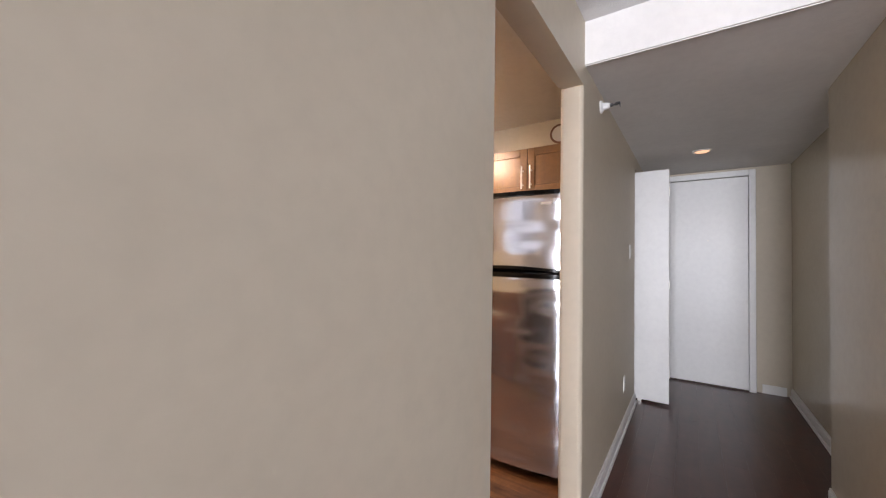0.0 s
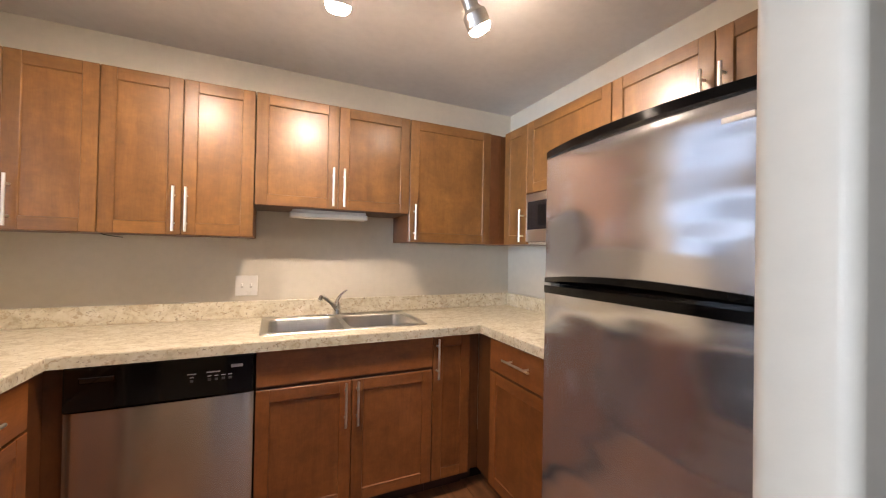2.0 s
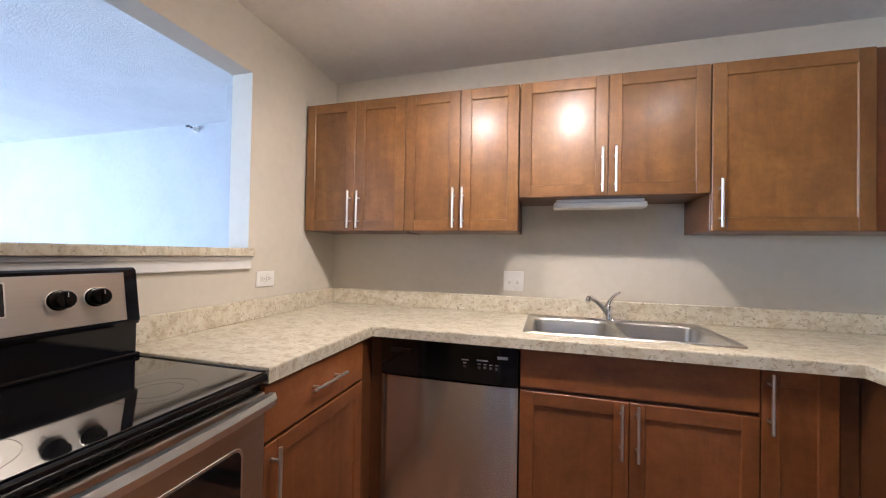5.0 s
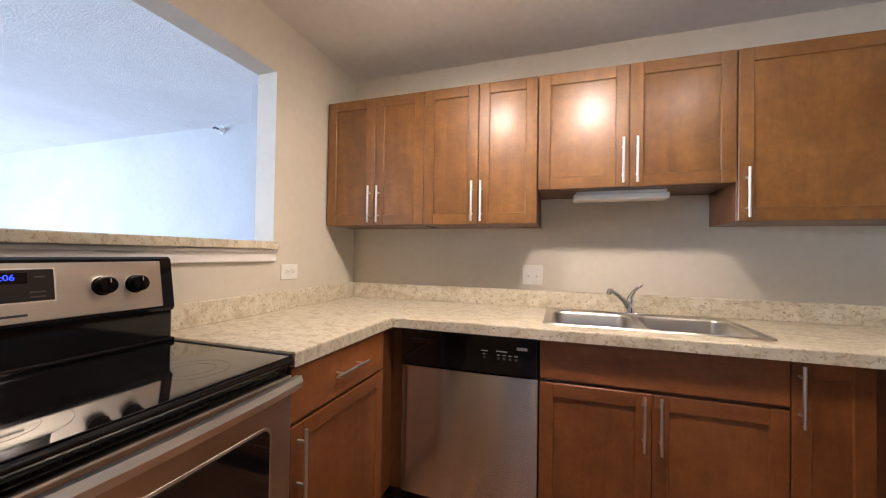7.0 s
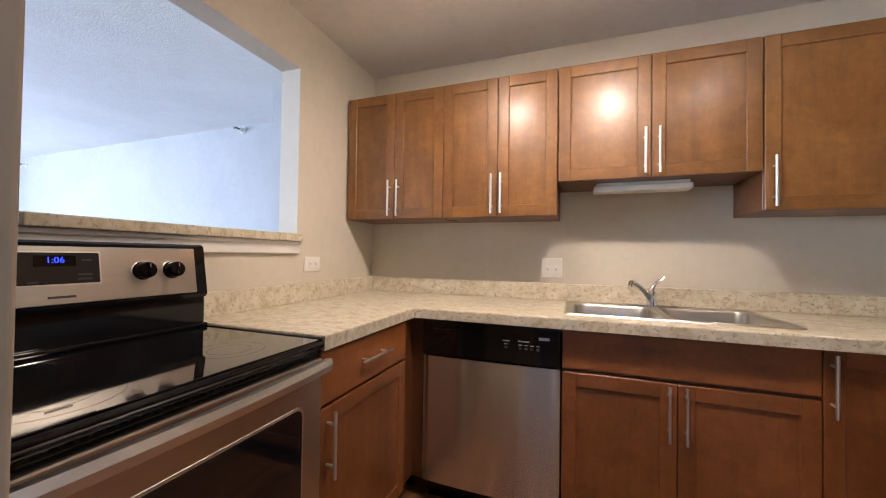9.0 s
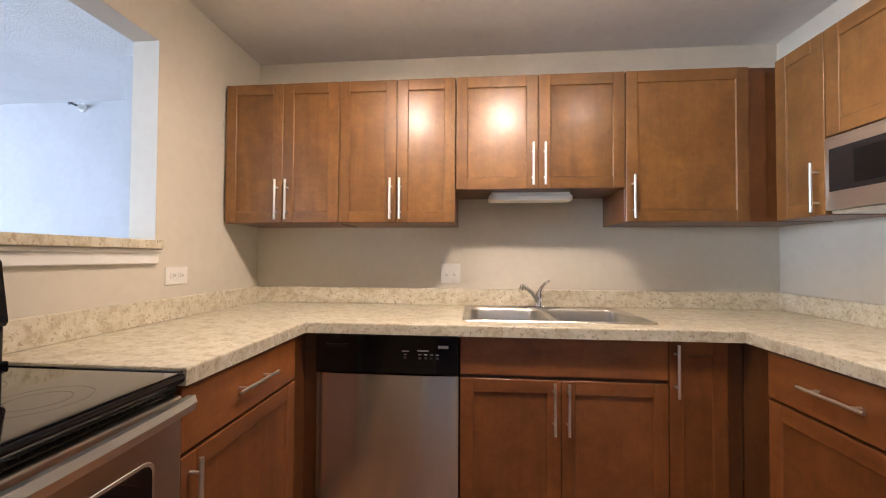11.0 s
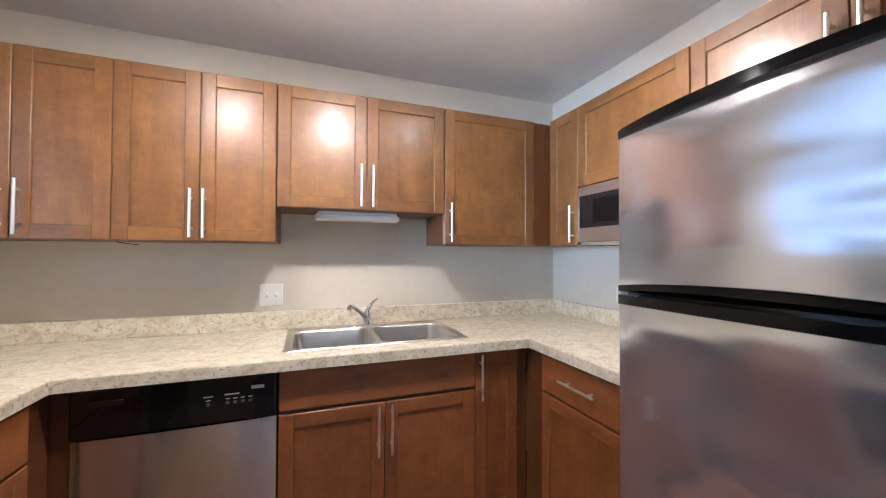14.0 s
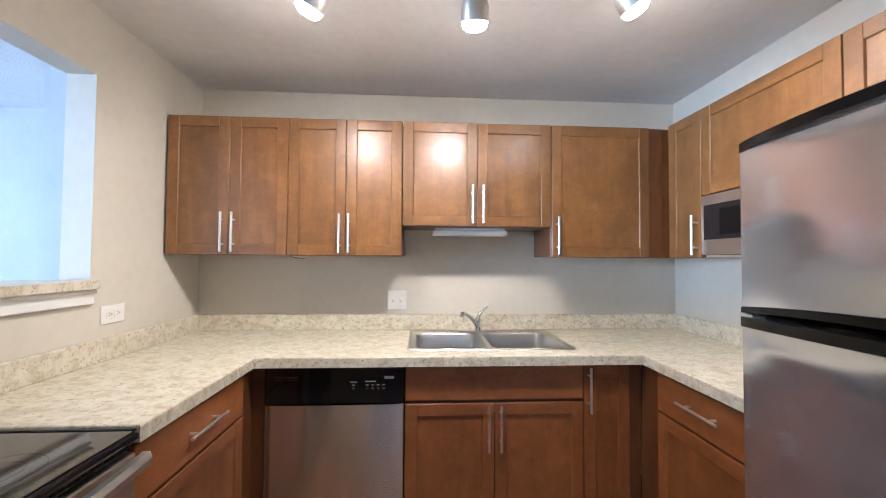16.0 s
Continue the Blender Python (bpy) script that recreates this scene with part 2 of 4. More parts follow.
def slab(xs, ys, keep, z0, z1, bev=0.004):
    """A flat sheet of grid cells with thickness; keep(x, y) tells which cells are there."""
    bm = bmesh.new()
    verts = {}
    for i in range(len(xs) - 1):
        for j in range(len(ys) - 1):
            if keep((xs[i] + xs[i + 1]) / 2, (ys[j] + ys[j + 1]) / 2):
                ring = [(xs[i], ys[j]), (xs[i + 1], ys[j]), (xs[i + 1], ys[j + 1]), (xs[i], ys[j + 1])]
                for c in ring:
                    if c not in verts:
                        verts[c] = bm.verts.new((*c, z1))
                bm.faces.new([verts[c] for c in ring])
    rim = [e for e in bm.edges if len(e.link_faces) == 1]
    out = bmesh.ops.extrude_face_region(bm, geom=bm.faces[:])
    low = [v for v in out["geom"] if isinstance(v, bmesh.types.BMVert)]
    for v in low:
        v.co.z = z0
    bmesh.ops.recalc_face_normals(bm, faces=bm.faces[:])
    edges = [e for e in bm.edges if all(abs(v.co.z - z1) < 1e-5 for v in e.verts) and any(abs(f.normal.z) < 0.5 for f in e.link_faces)]
    if bev:
        bmesh.ops.bevel(bm, geom=edges, offset=bev, segments=2, affect="EDGES", profile=0.5)
    return bm


def mesh_of(name, bm, material, smooth=False):
    bmesh.ops.recalc_face_normals(bm, faces=bm.faces[:])
    me = bpy.data.meshes.new(name)
    bm.to_mesh(me)
    bm.free()
    me.materials.append(material)
    if smooth:
        me.shade_smooth()
        me.set_sharp_from_angle(angle=radians(35))
    return me


def part(name, bm, material, parent, label="", smooth=False):
    ob = new(name, mesh_of(name, bm, material, smooth))
    ob.parent = parent
    return tagged(ob, label)


def thing(name, m, label, category, group="", kind=""):
    ob = new(name)
    ob.empty_display_size = 0.1
    ob.matrix_world = m
    return tagged(ob, label, category, group, kind)


def setting(name, bm, material, label="", category=""):
    return tagged(new(name, mesh_of(name, bm, material)), label, category, kind="structure")


AT = Matrix.Translation


def wall_x(x_cuts, z_cuts, solid, y0, y1):
    """A wall that runs along x between y0 and y1; solid(x, z) tells where it stands."""
    bm = slab(x_cuts, z_cuts, solid, 0.0, y1 - y0, 0)
    bm.transform(pose(0, y1, 0, 90, 0, 0))
    return bm


def wall_y(y_cuts, z_cuts, solid, x0, x1):
    bm = slab(y_cuts, z_cuts, solid, 0.0, x1 - x0, 0)
    bm.transform(pose(x0, 0, 0, 90, 0, 90))
    return bm


def holed(a0, a1, b0, b1):
    return lambda a, b: not (a0 < a < a1 and b0 < b < b1)


# ---- the shell ----
XL, XR = -1.24, 1.785          # kitchen side walls
YN, YH = -2.107, -2.22          # the two faces of the wall between kitchen and hall
TOP, TOP_LIV, TOP_HALL = 2.413, 2.48, 2.266
J0, J1, HEAD = -0.215, 0.742, 2.157   # doorway into the kitchen
T = 0.12

setting("wall_kitchen_back", boxes((XL - T + 0.001, XR + T, 0.0, T, -0.1, 2.6)), WALL, "greige painted wall behind the sink", "wall")
setting("wall_kitchen_right", boxes((XR, XR + T, YN, 0.0, -0.1, 2.6)), WALL, "greige painted wall behind the fridge", "wall")
PT0, PT1, PTB, PTT = -1.745, -0.735, 1.2385, 2.130
setting("wall_pass_through", wall_y([YN, PT0, PT1, 0.0], [-0.1, PTB, PTT, 2.6], holed(PT0, PT1, PTB, PTT), XL - T, XL), WALL, "greige painted wall with a wide pass-through opening", "wall")
doorway_wall = wall_x([XL - T, J0, J1, 2.70, 3.62, 3.74], [-0.1, HEAD, 2.6], lambda x, z: z > HEAD or not (J0 < x < J1 or 2.70 < x < 3.62), YH, YN)
# rounded plaster corners of the doorway
bmesh.ops.remove_doubles(doorway_wall, verts=doorway_wall.verts, dist=1e-5)
for jamb, radius, steps in ((J0, 0.005, 5), (J1, 0.022, 16)):
    corners = [e for e in doorway_wall.edges if len(e.link_faces) == 2 and e.calc_face_angle(0) > 1.0 and all(abs(v.co.x - jamb) < 0.001 for v in e.verts) and abs(e.verts[0].co.z - e.verts[1].co.z) > 0.5]
    bmesh.ops.bevel(doorway_wall, geom=corners, offset=radius, segments=steps, affect="EDGES", profile=0.5, clamp_overlap=True)
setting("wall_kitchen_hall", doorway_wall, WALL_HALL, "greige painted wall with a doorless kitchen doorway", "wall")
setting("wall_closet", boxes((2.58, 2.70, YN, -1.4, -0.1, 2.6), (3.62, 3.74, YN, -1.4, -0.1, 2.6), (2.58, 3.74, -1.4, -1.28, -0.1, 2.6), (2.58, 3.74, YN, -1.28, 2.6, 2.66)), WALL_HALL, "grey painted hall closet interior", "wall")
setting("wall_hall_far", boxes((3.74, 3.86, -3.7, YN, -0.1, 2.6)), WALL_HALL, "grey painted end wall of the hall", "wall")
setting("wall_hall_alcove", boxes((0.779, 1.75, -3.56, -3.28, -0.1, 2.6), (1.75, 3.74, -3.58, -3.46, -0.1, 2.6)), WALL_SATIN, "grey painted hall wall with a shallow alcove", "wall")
setting("wall_living_south", wall_x([-8.35, -6.5, -1.3, 0.779], [-0.1, 0.45, 2.35, 2.7], holed(-6.5, -1.3, 0.45, 2.35), -5.7, -5.58), WALL_LIVING, "pale painted living room wall", "wall")
setting("wall_living_east", boxes((0.779, 0.883, -5.7, -3.56, -0.1, 2.7)), WALL_LIVING, "pale painted living room wall", "wall")
setting("wall_living_north", boxes((-8.35, -2.12, 0.56, 0.68, -0.1, 2.7)), WALL_LIVING, "pale painted living room wall in daylight", "wall")
setting("wall_living_return", boxes((-2.12, XL - T, -0.05, 0.68, -0.1, 2.7)), WALL_LIVING, "pale painted living room wall", "wall")
W0, W1, WB, WT = -4.4, -0.8, 0.45, 2.35
S0, S1 = -6.5, -1.3
setting("wall_living_west", wall_y([-5.58, W0, W1, 0.56], [-0.1, WB, WT, 2.7], holed(W0, W1, WB, WT), -8.35, -8.20), WALL_LIVING, "pale painted living room wall with a wide window", "wall")
setting("ceiling_kitchen", boxes((XL, XR, YN, 0.0, TOP, 2.55)), CEIL, "stippled painted kitchen ceiling", "ceiling")
setting("ceiling_living", boxes((-8.20, XL - T, YH, 0.56, TOP_LIV, 2.66), (-8.20, 0.779, -5.58, YH, TOP_LIV, 2.66)), POPCORN, "white popcorn-textured living room ceiling", "ceiling")
setting("ceiling_hall", boxes((0.770, 3.74, -3.46, YH, TOP_HALL, 2.64)), CEIL, "dropped stippled hall ceiling", "ceiling")
setting("trim_soffit", boxes((0.779, 0.785, -3.28, YH, TOP_HALL - 0.004, 2.50)), WHITE, "white painted face of the dropped hall ceiling", "soffit")
setting("ground", boxes((-60, 60, -60, 60, -9.0, -8.9)), paint("far_ground", (0.18, 0.19, 0.17), 0.9, 2, 0.2), "plain ground far below the window", "ground")


def baseboard(x0, x1, y, side, name="baseboard"):
    """White board on a wall that runs along x; side: +1 on its north face."""
    bm = boxes((x0, x1, min(y, y + side * 0.013), max(y, y + side * 0.013), 0.0, 0.075), (x0, x1, min(y, y + side * 0.009), max(y, y + side * 0.009), 0.075, 0.09), (x0, x1, min(y, y + side * 0.024), max(y, y + side * 0.024), 0.0, 0.02))
    return setting(name, bm, WHITE, "white painted baseboard with shoe moulding", "baseboard")


baseboard(J1 + 0.013, 2.70, YH, -1)
baseboard(XL - T, J0 - 0.002, YH, -1)
baseboard(0.779, 1.75, -3.28, 1)
baseboard(1.75, 3.725, -3.46, 1)
setting("baseboard", boxes((3.727, 3.74, -3.42, -3.24, 0.0, 0.085)), WHITE, "white painted baseboard with shoe moulding", "baseboard")

# floors: a dark bed, with planks laid on it at the end of the file
floor_kitchen = setting("floor_kitchen", boxes((XL, XR, -2.155, 0.0, -0.1, -0.006)), SUBFLOOR, "warm brown wood-look plank floor", "floor")
floor_hall = setting("floor_hall", boxes((2.70, 3.62, -2.155, -1.4, -0.1, -0.006), (-8.20, 3.74, -5.58, -2.155, -0.1, -0.006), (-8.20, XL - T, -2.155, 0.56, -0.1, -0.006)), SUBFLOOR, "dark red-brown wood plank floor", "floor")

# living room windows, both unseen; the south one is added for its daylight
def living_window(name, m, width):
    w = thing(name, m, "wide white-framed living room window, out of view", "window", kind="structure")
    h, half = WT - WB, width / 2
    for a, b, z0, z1 in [(-half, half, 0, 0.06), (-half, half, h - 0.06, h), (-half, -half + 0.06, 0.06, h - 0.06), (half - 0.06, half, 0.06, h - 0.06), (-0.83, -0.77, 0.06, h - 0.06), (0.77, 0.83, 0.06, h - 0.06)]:
        part("window_frame", block(a, b, -0.04, 0.04, z0, z1), WHITE, w)
    for a, b in [(-half + 0.06, -0.83), (-0.77, 0.77), (0.83, half - 0.06)]:
        part("pane", block(a, b, -0.004, 0.004, 0.06, h - 0.06, 0), GLASS, w).visible_shadow = False
    part("window_sill", block(-half - 0.03, half + 0.03, 0.042, 0.13, -0.03, 0.0), WHITE, w)


living_window("window_1", AT((-8.28, (W0 + W1) / 2, WB)) @ pose(0, 0, 0, 0, 0, -90), W1 - W0)
living_window("window_2", AT(((S0 + S1) / 2, -5.65, WB)), S1 - S0)


# ---- hall things ----
def hall_door():
    d = thing("door_1", AT((3.74, -2.78, 0.0)), "closed flush white entry door in a white frame", "door", kind="structure")
    part("door_leaf", block(-0.045, -0.005, -0.352, 0.44, 0.012, 2.17, 0.003), WHITE, d)
    part("threshold", block(-0.07, 0.0, -0.352, 0.44, 0.0, 0.012, 0.002), TOE, d)
    for y0, y1, z0, z1 in [(-0.41, -0.355, 0, 2.235), (0.443, 0.50, 0, 2.235), (-0.355, 0.443, 2.176, 2.235)]:
        part("door_frame", block(-0.06, 0.0, y0, y1, z0, z1, 0.004), WHITE, d)
    leaf = d.children[0]
    part("peephole", lathe([(0.008, 0), (0.008, 0.006), (0.004, 0.007)], AT((-0.045, -0.02, 1.52)) @ pose(0, 0, 0, 0, -90, 0), 14), NICKEL, leaf, "small brass peephole")


hall_door()


def folded_closet_door():
    d = thing("bifold_closet_door", AT((2.786, -2.33, 0.0)), "white folded bifold closet door standing open", "closet door")
    a = part("door_leaf", block(-0.028, -0.001, -0.160, 0.146, 0.022, 2.128, 0.003), WHITE, d)
    b = part("door_leaf", block(0.001, 0.028, -0.160, 0.146, 0.022, 2.128, 0.003), WHITE, d)
    for z in (0.25, 1.05, 1.9):
        part("hinge", rod(bmesh.new(), (0, -0.162, z), (0, -0.162, z + 0.07), 0.004, seg=10), NICKEL, a)
    part("floor_pivot", boxes((-0.02, 0.02, 0.06, 0.09, 0.0, 0.022)), NICKEL, d)
    part("knob", lathe([(0.006, 0), (0.006, 0.012), (0.014, 0.02), (0.01, 0.028)], AT((0.028, -0.02, 1.0)) @ pose(0, 0, 0, 0, 90, 0), 14), WHITE, b)


folded_closet_door()


def sprinkler(m):
    s = thing("sprinkler_head", m, "white and brass sidewall fire sprinkler head", "sprinkler", "fire sprinklers")
    part("escutcheon", lathe([(0.036, 0.0), (0.034, 0.008), (0.022, 0.016), (0.016, 0.045), (0.012, 0.05)]), WHITE, s, "", True)
    body = bmesh.new()
    rod(body, (0, 0, 0.05), (0, 0, 0.066), 0.009)
    for k in (-1, 1):
        rod(body, (k * 0.008, 0, 0.066), (k * 0.013, 0, 0.085), 0.0022, seg=8)
        rod(body, (k * 0.013, 0, 0.085), (0, 0, 0.10), 0.0022, seg=8)
    rod(body, (0, 0, 0.066), (0, 0, 0.1), 0.003, seg=8)
    part("nozzle", body, DARK_GREY, s, "dark brass nozzle frame")
    part("deflector", boxes((-0.013, 0.013, -0.014, 0.004, 0.1, 0.103), (-0.013, 0.013, 0.004, 0.007, 0.08, 0.103)), DARK_GREY, s)


sprinkler(AT((1.153, YH, 2.189)) @ pose(0, 0, 0, 90, 0, 0))
sprinkler(AT((-3.12, 0.56, 2.426)) @ pose(0, 0, 0, 90, 0, 0))
sprinkler(AT((-7.2, 0.56, 2.365)) @ pose(0, 0, 0, 90, 0, 0))


def downlight():
    d = thing("recessed_ceiling_light", AT((2.81, -2.733, TOP_HALL)), "small round recessed ceiling light, lit warm", "ceiling light")
    ring = bmesh.new()
    lathe([(0.062, 0.0), (0.075, -0.001), (0.074, -0.006), (0.058, -0.008), (0.056, -0.001)], bm=ring, seg=36)
    part("trim_ring", ring, WHITE, d, "", True)
    part("bulb", lathe([(0.054, -0.003), (0.045, -0.009), (0.02, -0.012)], seg=28), BULB_HALL, d, "glowing warm bulb face", True)


downlight()


def outlet_plate(name, m, wide, high, gangs, style, label, category="outlet"):
    """A wall plate in its local xz-plane, facing -y."""
    o = thing(name, m, label, category)
    plate = part("cover_plate", block(-wide / 2, wide / 2, -0.006, 0.0, -high / 2, high / 2, 0.002, 2), WHITE_PLASTIC, o)
    for k in range(gangs):
        x = (k - (gangs - 1) / 2) * 0.046
        if style == "switch":
            part("toggle", block(x - 0.005, x + 0.005, -0.017, -0.006, -0.002, 0.014, 0.002), WHITE_PLASTIC, o)
            part("toggle_slot", block(x - 0.006, x + 0.006, -0.0066, -0.006, -0.014, -0.003, 0), PLATE_SHADE, o)
        elif style == "rocker":
            part("rocker_switch", block(x - 0.0165, x + 0.0165, -0.010, -0.006, -0.033, 0.033, 0.002), WHITE_PLASTIC, o)
        else:
            for s in (-1, 1):
                cx, cz = (s * 0.021, 0) if style == "flat" else (x, s * 0.021)
                r = part("receptacle", block(cx - 0.016, cx + 0.016, -0.0075, -0.006, cz - 0.016, cz + 0.016, 0.0015), WHITE_PLASTIC, o)
                if style == "flat":
                    slots = boxes((cx - 0.006, cx + 0.003, -0.0083, -0.0076, cz + 0.004, cz + 0.0065), (cx - 0.006, cx + 0.003, -0.0083, -0.0076, cz - 0.0065, cz - 0.004), (cx + 0.007, cx + 0.012, -0.0083, -0.0076, cz - 0.0025, cz + 0.0025))
                else:
                    slots = boxes((cx - 0.0065, cx - 0.004, -0.0083, -0.0076, cz - 0.003, cz + 0.006), (cx + 0.004, cx + 0.0065, -0.0083, -0.0076, cz - 0.003, cz + 0.006), (cx - 0.0025, cx + 0.0025, -0.0083, -0.0076, cz - 0.012, cz - 0.007))
                part("slots", slots, SLOT, r)
    for s in (-1, 1):
        where = (s * wide * 0.0 if style != "flat" else s * wide * 0.4, -0.0062, 0.0 if style == "flat" else s * high * 0.4)
        part("screw", lathe([(0.003, 0), (0.002, 0.0008)], AT(where) @ pose(0, 0, 0, 90, 0, 0), 10), WHITE_PLASTIC, o)
    return o


outlet_plate("switch_plate", AT((-0.035, -0.001, 1.113)), 0.115, 0.116, 2, "switch", "white double toggle switch plate on the greige wall", "switch")
outlet_plate("wall_outlet", AT((XL + 0.001, -0.624, 1.121)) @ pose(0, 0, 0, 0, 0, 90), 0.122, 0.078, 1, "flat", "white horizontal duplex outlet below the pass-through")
outlet_plate("wall_outlet", AT((XR - 0.001, -0.638, 1.110)) @ pose(0, 0, 0, 0, 0, -90), 0.122, 0.078, 1, "flat", "white horizontal duplex outlet beside the fridge")
outlet_plate("wall_outlet", AT((2.064, YH - 0.001, 0.345)), 0.072, 0.116, 1, "duplex", "white duplex outlet low on the hall wall")
outlet_plate("light_switch", AT((2.368, YH - 0.001, 1.374)), 0.072, 0.116, 1, "rocker", "white rocker light switch on the hall wall", "switch")

# ---- pass-through ledge ----
ledge = thing("pass_through_ledge", AT((XL, -0.742, 1.239)), "cream flecked laminate ledge with white apron trim", "ledge")
part("ledge_top", block(-0.30, 0.05, PT0 + 0.752, 0.0, 0.0, 0.036, 0.004, 2), LAMINATE, ledge)
part("apron_bead", block(0.0205, 0.030, PT0 + 0.742, 0.012, -0.017, -0.001, 0.004, 2), WHITE, ledge)
part("apron_trim", block(0.002, 0.020, PT0 + 0.742, 0.008, -0.062, -0.001, 0.003), WHITE, ledge)

# ---- kitchen cabinets ----
DOOR_T, FRAME_W = 0.019, 0.056


def bar_pull(parent, x, z, length, upright, y, name="handle"):
    """A round bar pull on two posts, in front of the plane y."""
    bm = bmesh.new()
    h, d = length / 2, y - 0.032
    a, b = ((x, d, z - h), (x, d, z + h)) if upright else ((x - h, d, z), (x + h, d, z))
    rod(bm, a, b, 0.006)
    inset = length * 0.19
    for s in (-1, 1):
        px, pz = (x, z + s * (h - inset)) if upright else (x + s * (h - inset), z)
        rod(bm, (px, y, pz), (px, d, pz), 0.005, seg=10)
    return part(name, bm, NICKEL, parent, "brushed nickel bar pull", True)


def shaker(parent, x0, x1, z0, z1, y, pull=None, frame_w=FRAME_W, name="door"):
    """A framed door with a recessed panel, its back on the plane y. pull: (x, z, length, upright)."""
    g = 0.0015
    x0, x1, z0, z1 = x0 + g, x1 - g, z0 + g, z1 - g
    f = frame_w
    p = bmesh.new()
    e, yf, yb = 0.0022, y - DOOR_T + 0.002, y - DOOR_T + 0.0070
    outer = [p.verts.new(c) for c in ((x0 + f, yf, z0 + f), (x1 - f, yf, z0 + f), (x1 - f, yf, z1 - f), (x0 + f, yf, z1 - f))]
    inner = [p.verts.new(c) for c in ((x0 + f + e, yb, z0 + f + e), (x1 - f - e, yb, z0 + f + e), (x1 - f - e, yb, z1 - f - e), (x0 + f + e, yb, z1 - f - e))]
    for k in range(4):
        p.faces.new((outer[k], outer[(k + 1) % 4], inner[(k + 1) % 4], inner[k]))
    p.faces.new(inner)
    rear = [p.verts.new((v.co.x, y - 0.001, v.co.z)) for v in outer]
    for k in range(4):
        p.faces.new((outer[k], rear[k], rear[(k + 1) % 4], outer[(k + 1) % 4]))
    p.faces.new(rear[::-1])
    door = part(name, p, FRONT_WOOD[0], parent)
    for a, b in ((x0, x0 + f), (x1 - f, x1)):
        part("stile", block(a, b, y - DOOR_T, y, z0, z1, 0.0018), FRONT_WOOD[0], door)
    for a, b in ((z0, z0 + f), (z1 - f, z1)):
        part("rail", block(x0 + f + 0.0003, x1 - f - 0.0003, y - DOOR_T + 0.0004, y, a, b, 0.0014), FRONT_WOOD[1], door)
    if pull:
        bar_pull(door, *pull, y - DOOR_T)
    return door


def front(parent, x0, x1, z0, z1, y, pull=None):
    """A plain slab drawer front."""
    g = 0.0015
    d = part("drawer_front", block(x0 + g, x1 - g, y - DOOR_T, y, z0 + g, z1 - g, 0.003, 2), FRONT_WOOD[1], parent)
    if pull:
        bar_pull(d, *pull, y - DOOR_T)
    return d


def cabinet(name, m, w, d, z0, z1, label, doors=(), drawers=(), toe=False, group="", body_top=None):
    """doors, drawers: (x0, x1, z0, z1, pull) in the cabinet's own metres; its back is y = 0."""
    c = thing(name, m, label, "cabinet", group)
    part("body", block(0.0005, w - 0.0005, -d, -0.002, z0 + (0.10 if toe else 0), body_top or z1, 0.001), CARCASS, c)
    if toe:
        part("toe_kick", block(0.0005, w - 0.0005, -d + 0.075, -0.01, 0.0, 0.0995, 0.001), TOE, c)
    for x0, x1, a, b, pull in doors:
        shaker(c, x0, x1, a, b, -d - 0.001, pull)
    for x0, x1, a, b, pull in drawers:
        front(c, x0, x1, a, b, -d - 0.001, pull)
    return c


UB, UT, UD = 1.386, 2.126, 0.31
PULL = 0.209
up = "wall cabinets"
WALL_LABEL = "honey-brown maple wall cabinet with two shaker doors"


def upper(x, w, z0, label, doors, m=None, d=UD):
    m = m or AT((x, 0.0, z0))
    return cabinet("wall_cabinet", m, w, d, 0.0, UT - z0, label, [(a, b, 0.0, UT - z0, pull) for a, b, pull in doors], group=up)


hz = 0.015 + PULL / 2
upper(-1.226, 0.625, UB, WALL_LABEL + " against the pass-through wall", [(0.002, 0.321, (0.296, hz, PULL, True)), (0.321, 0.625, (0.352, hz, PULL, True))])
upper(-0.600, 0.608, UB, WALL_LABEL, [(0, 0.306, (0.278, hz, PULL, True)), (0.306, 0.608, (0.327, hz, PULL, True))])
upper(0.011, 0.826, 1.552, "short honey-brown maple wall cabinet above the sink", [(0, 0.410, (0.382, hz, PULL, True)), (0.410, 0.826, (0.440, hz, PULL, True))])
corner_cab = upper(0.839, 0.943, UB, "honey-brown maple corner wall cabinet with one wide door", [(0.0, 0.565, (0.030, hz, PULL, True))])
# shade of the recessed corner strip is painted in with darker carcass wood
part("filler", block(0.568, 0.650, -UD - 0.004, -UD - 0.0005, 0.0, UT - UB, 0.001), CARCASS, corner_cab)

FX = 1.4955 + DOOR_T          # carcass front of the cabinets on the right wall
RD = XR - FX


def right_at(y, z):
    return AT((XR, y, z)) @ pose(0, 0, 0, 0, 0, -90)


upper(0, 0.258, UB, "narrow honey-brown maple wall cabinet beside the microwave", [(0.020, 0.258, (0.230, hz - 0.006, 0.2, True))], right_at(-0.340, UB), RD)
upper(0, 0.610, 1.693, "honey-brown maple wall cabinet above the microwave", [(0.0, 0.610, (0.575, 0.105, 0.16, True))], right_at(-0.600, 1.693), RD)
upper(0, 0.872, 1.79, "honey-brown maple wall cabinet above the fridge", [(0.0, 0.432, (0.40, 0.115, 0.17, True)), (0.432, 0.872, (0.464, 0.115, 0.17, True))], right_at(-1.212, 1.79), RD)

# base units: the same maple with the redder tone of low light painted in
FRONT_WOOD[:] = LOW_LIGHT_MAPLE, LOW_LIGHT_MAPLE_H
BT, BD = 0.878, 0.59
low = "base cabinets"
DZ = 0.714


def base(m, w, label, doors, drawers, d=BD, body_top=None):
    return cabinet("base_cabinet", m, w, d, 0.0, BT, label, doors, drawers, True, low, body_top)


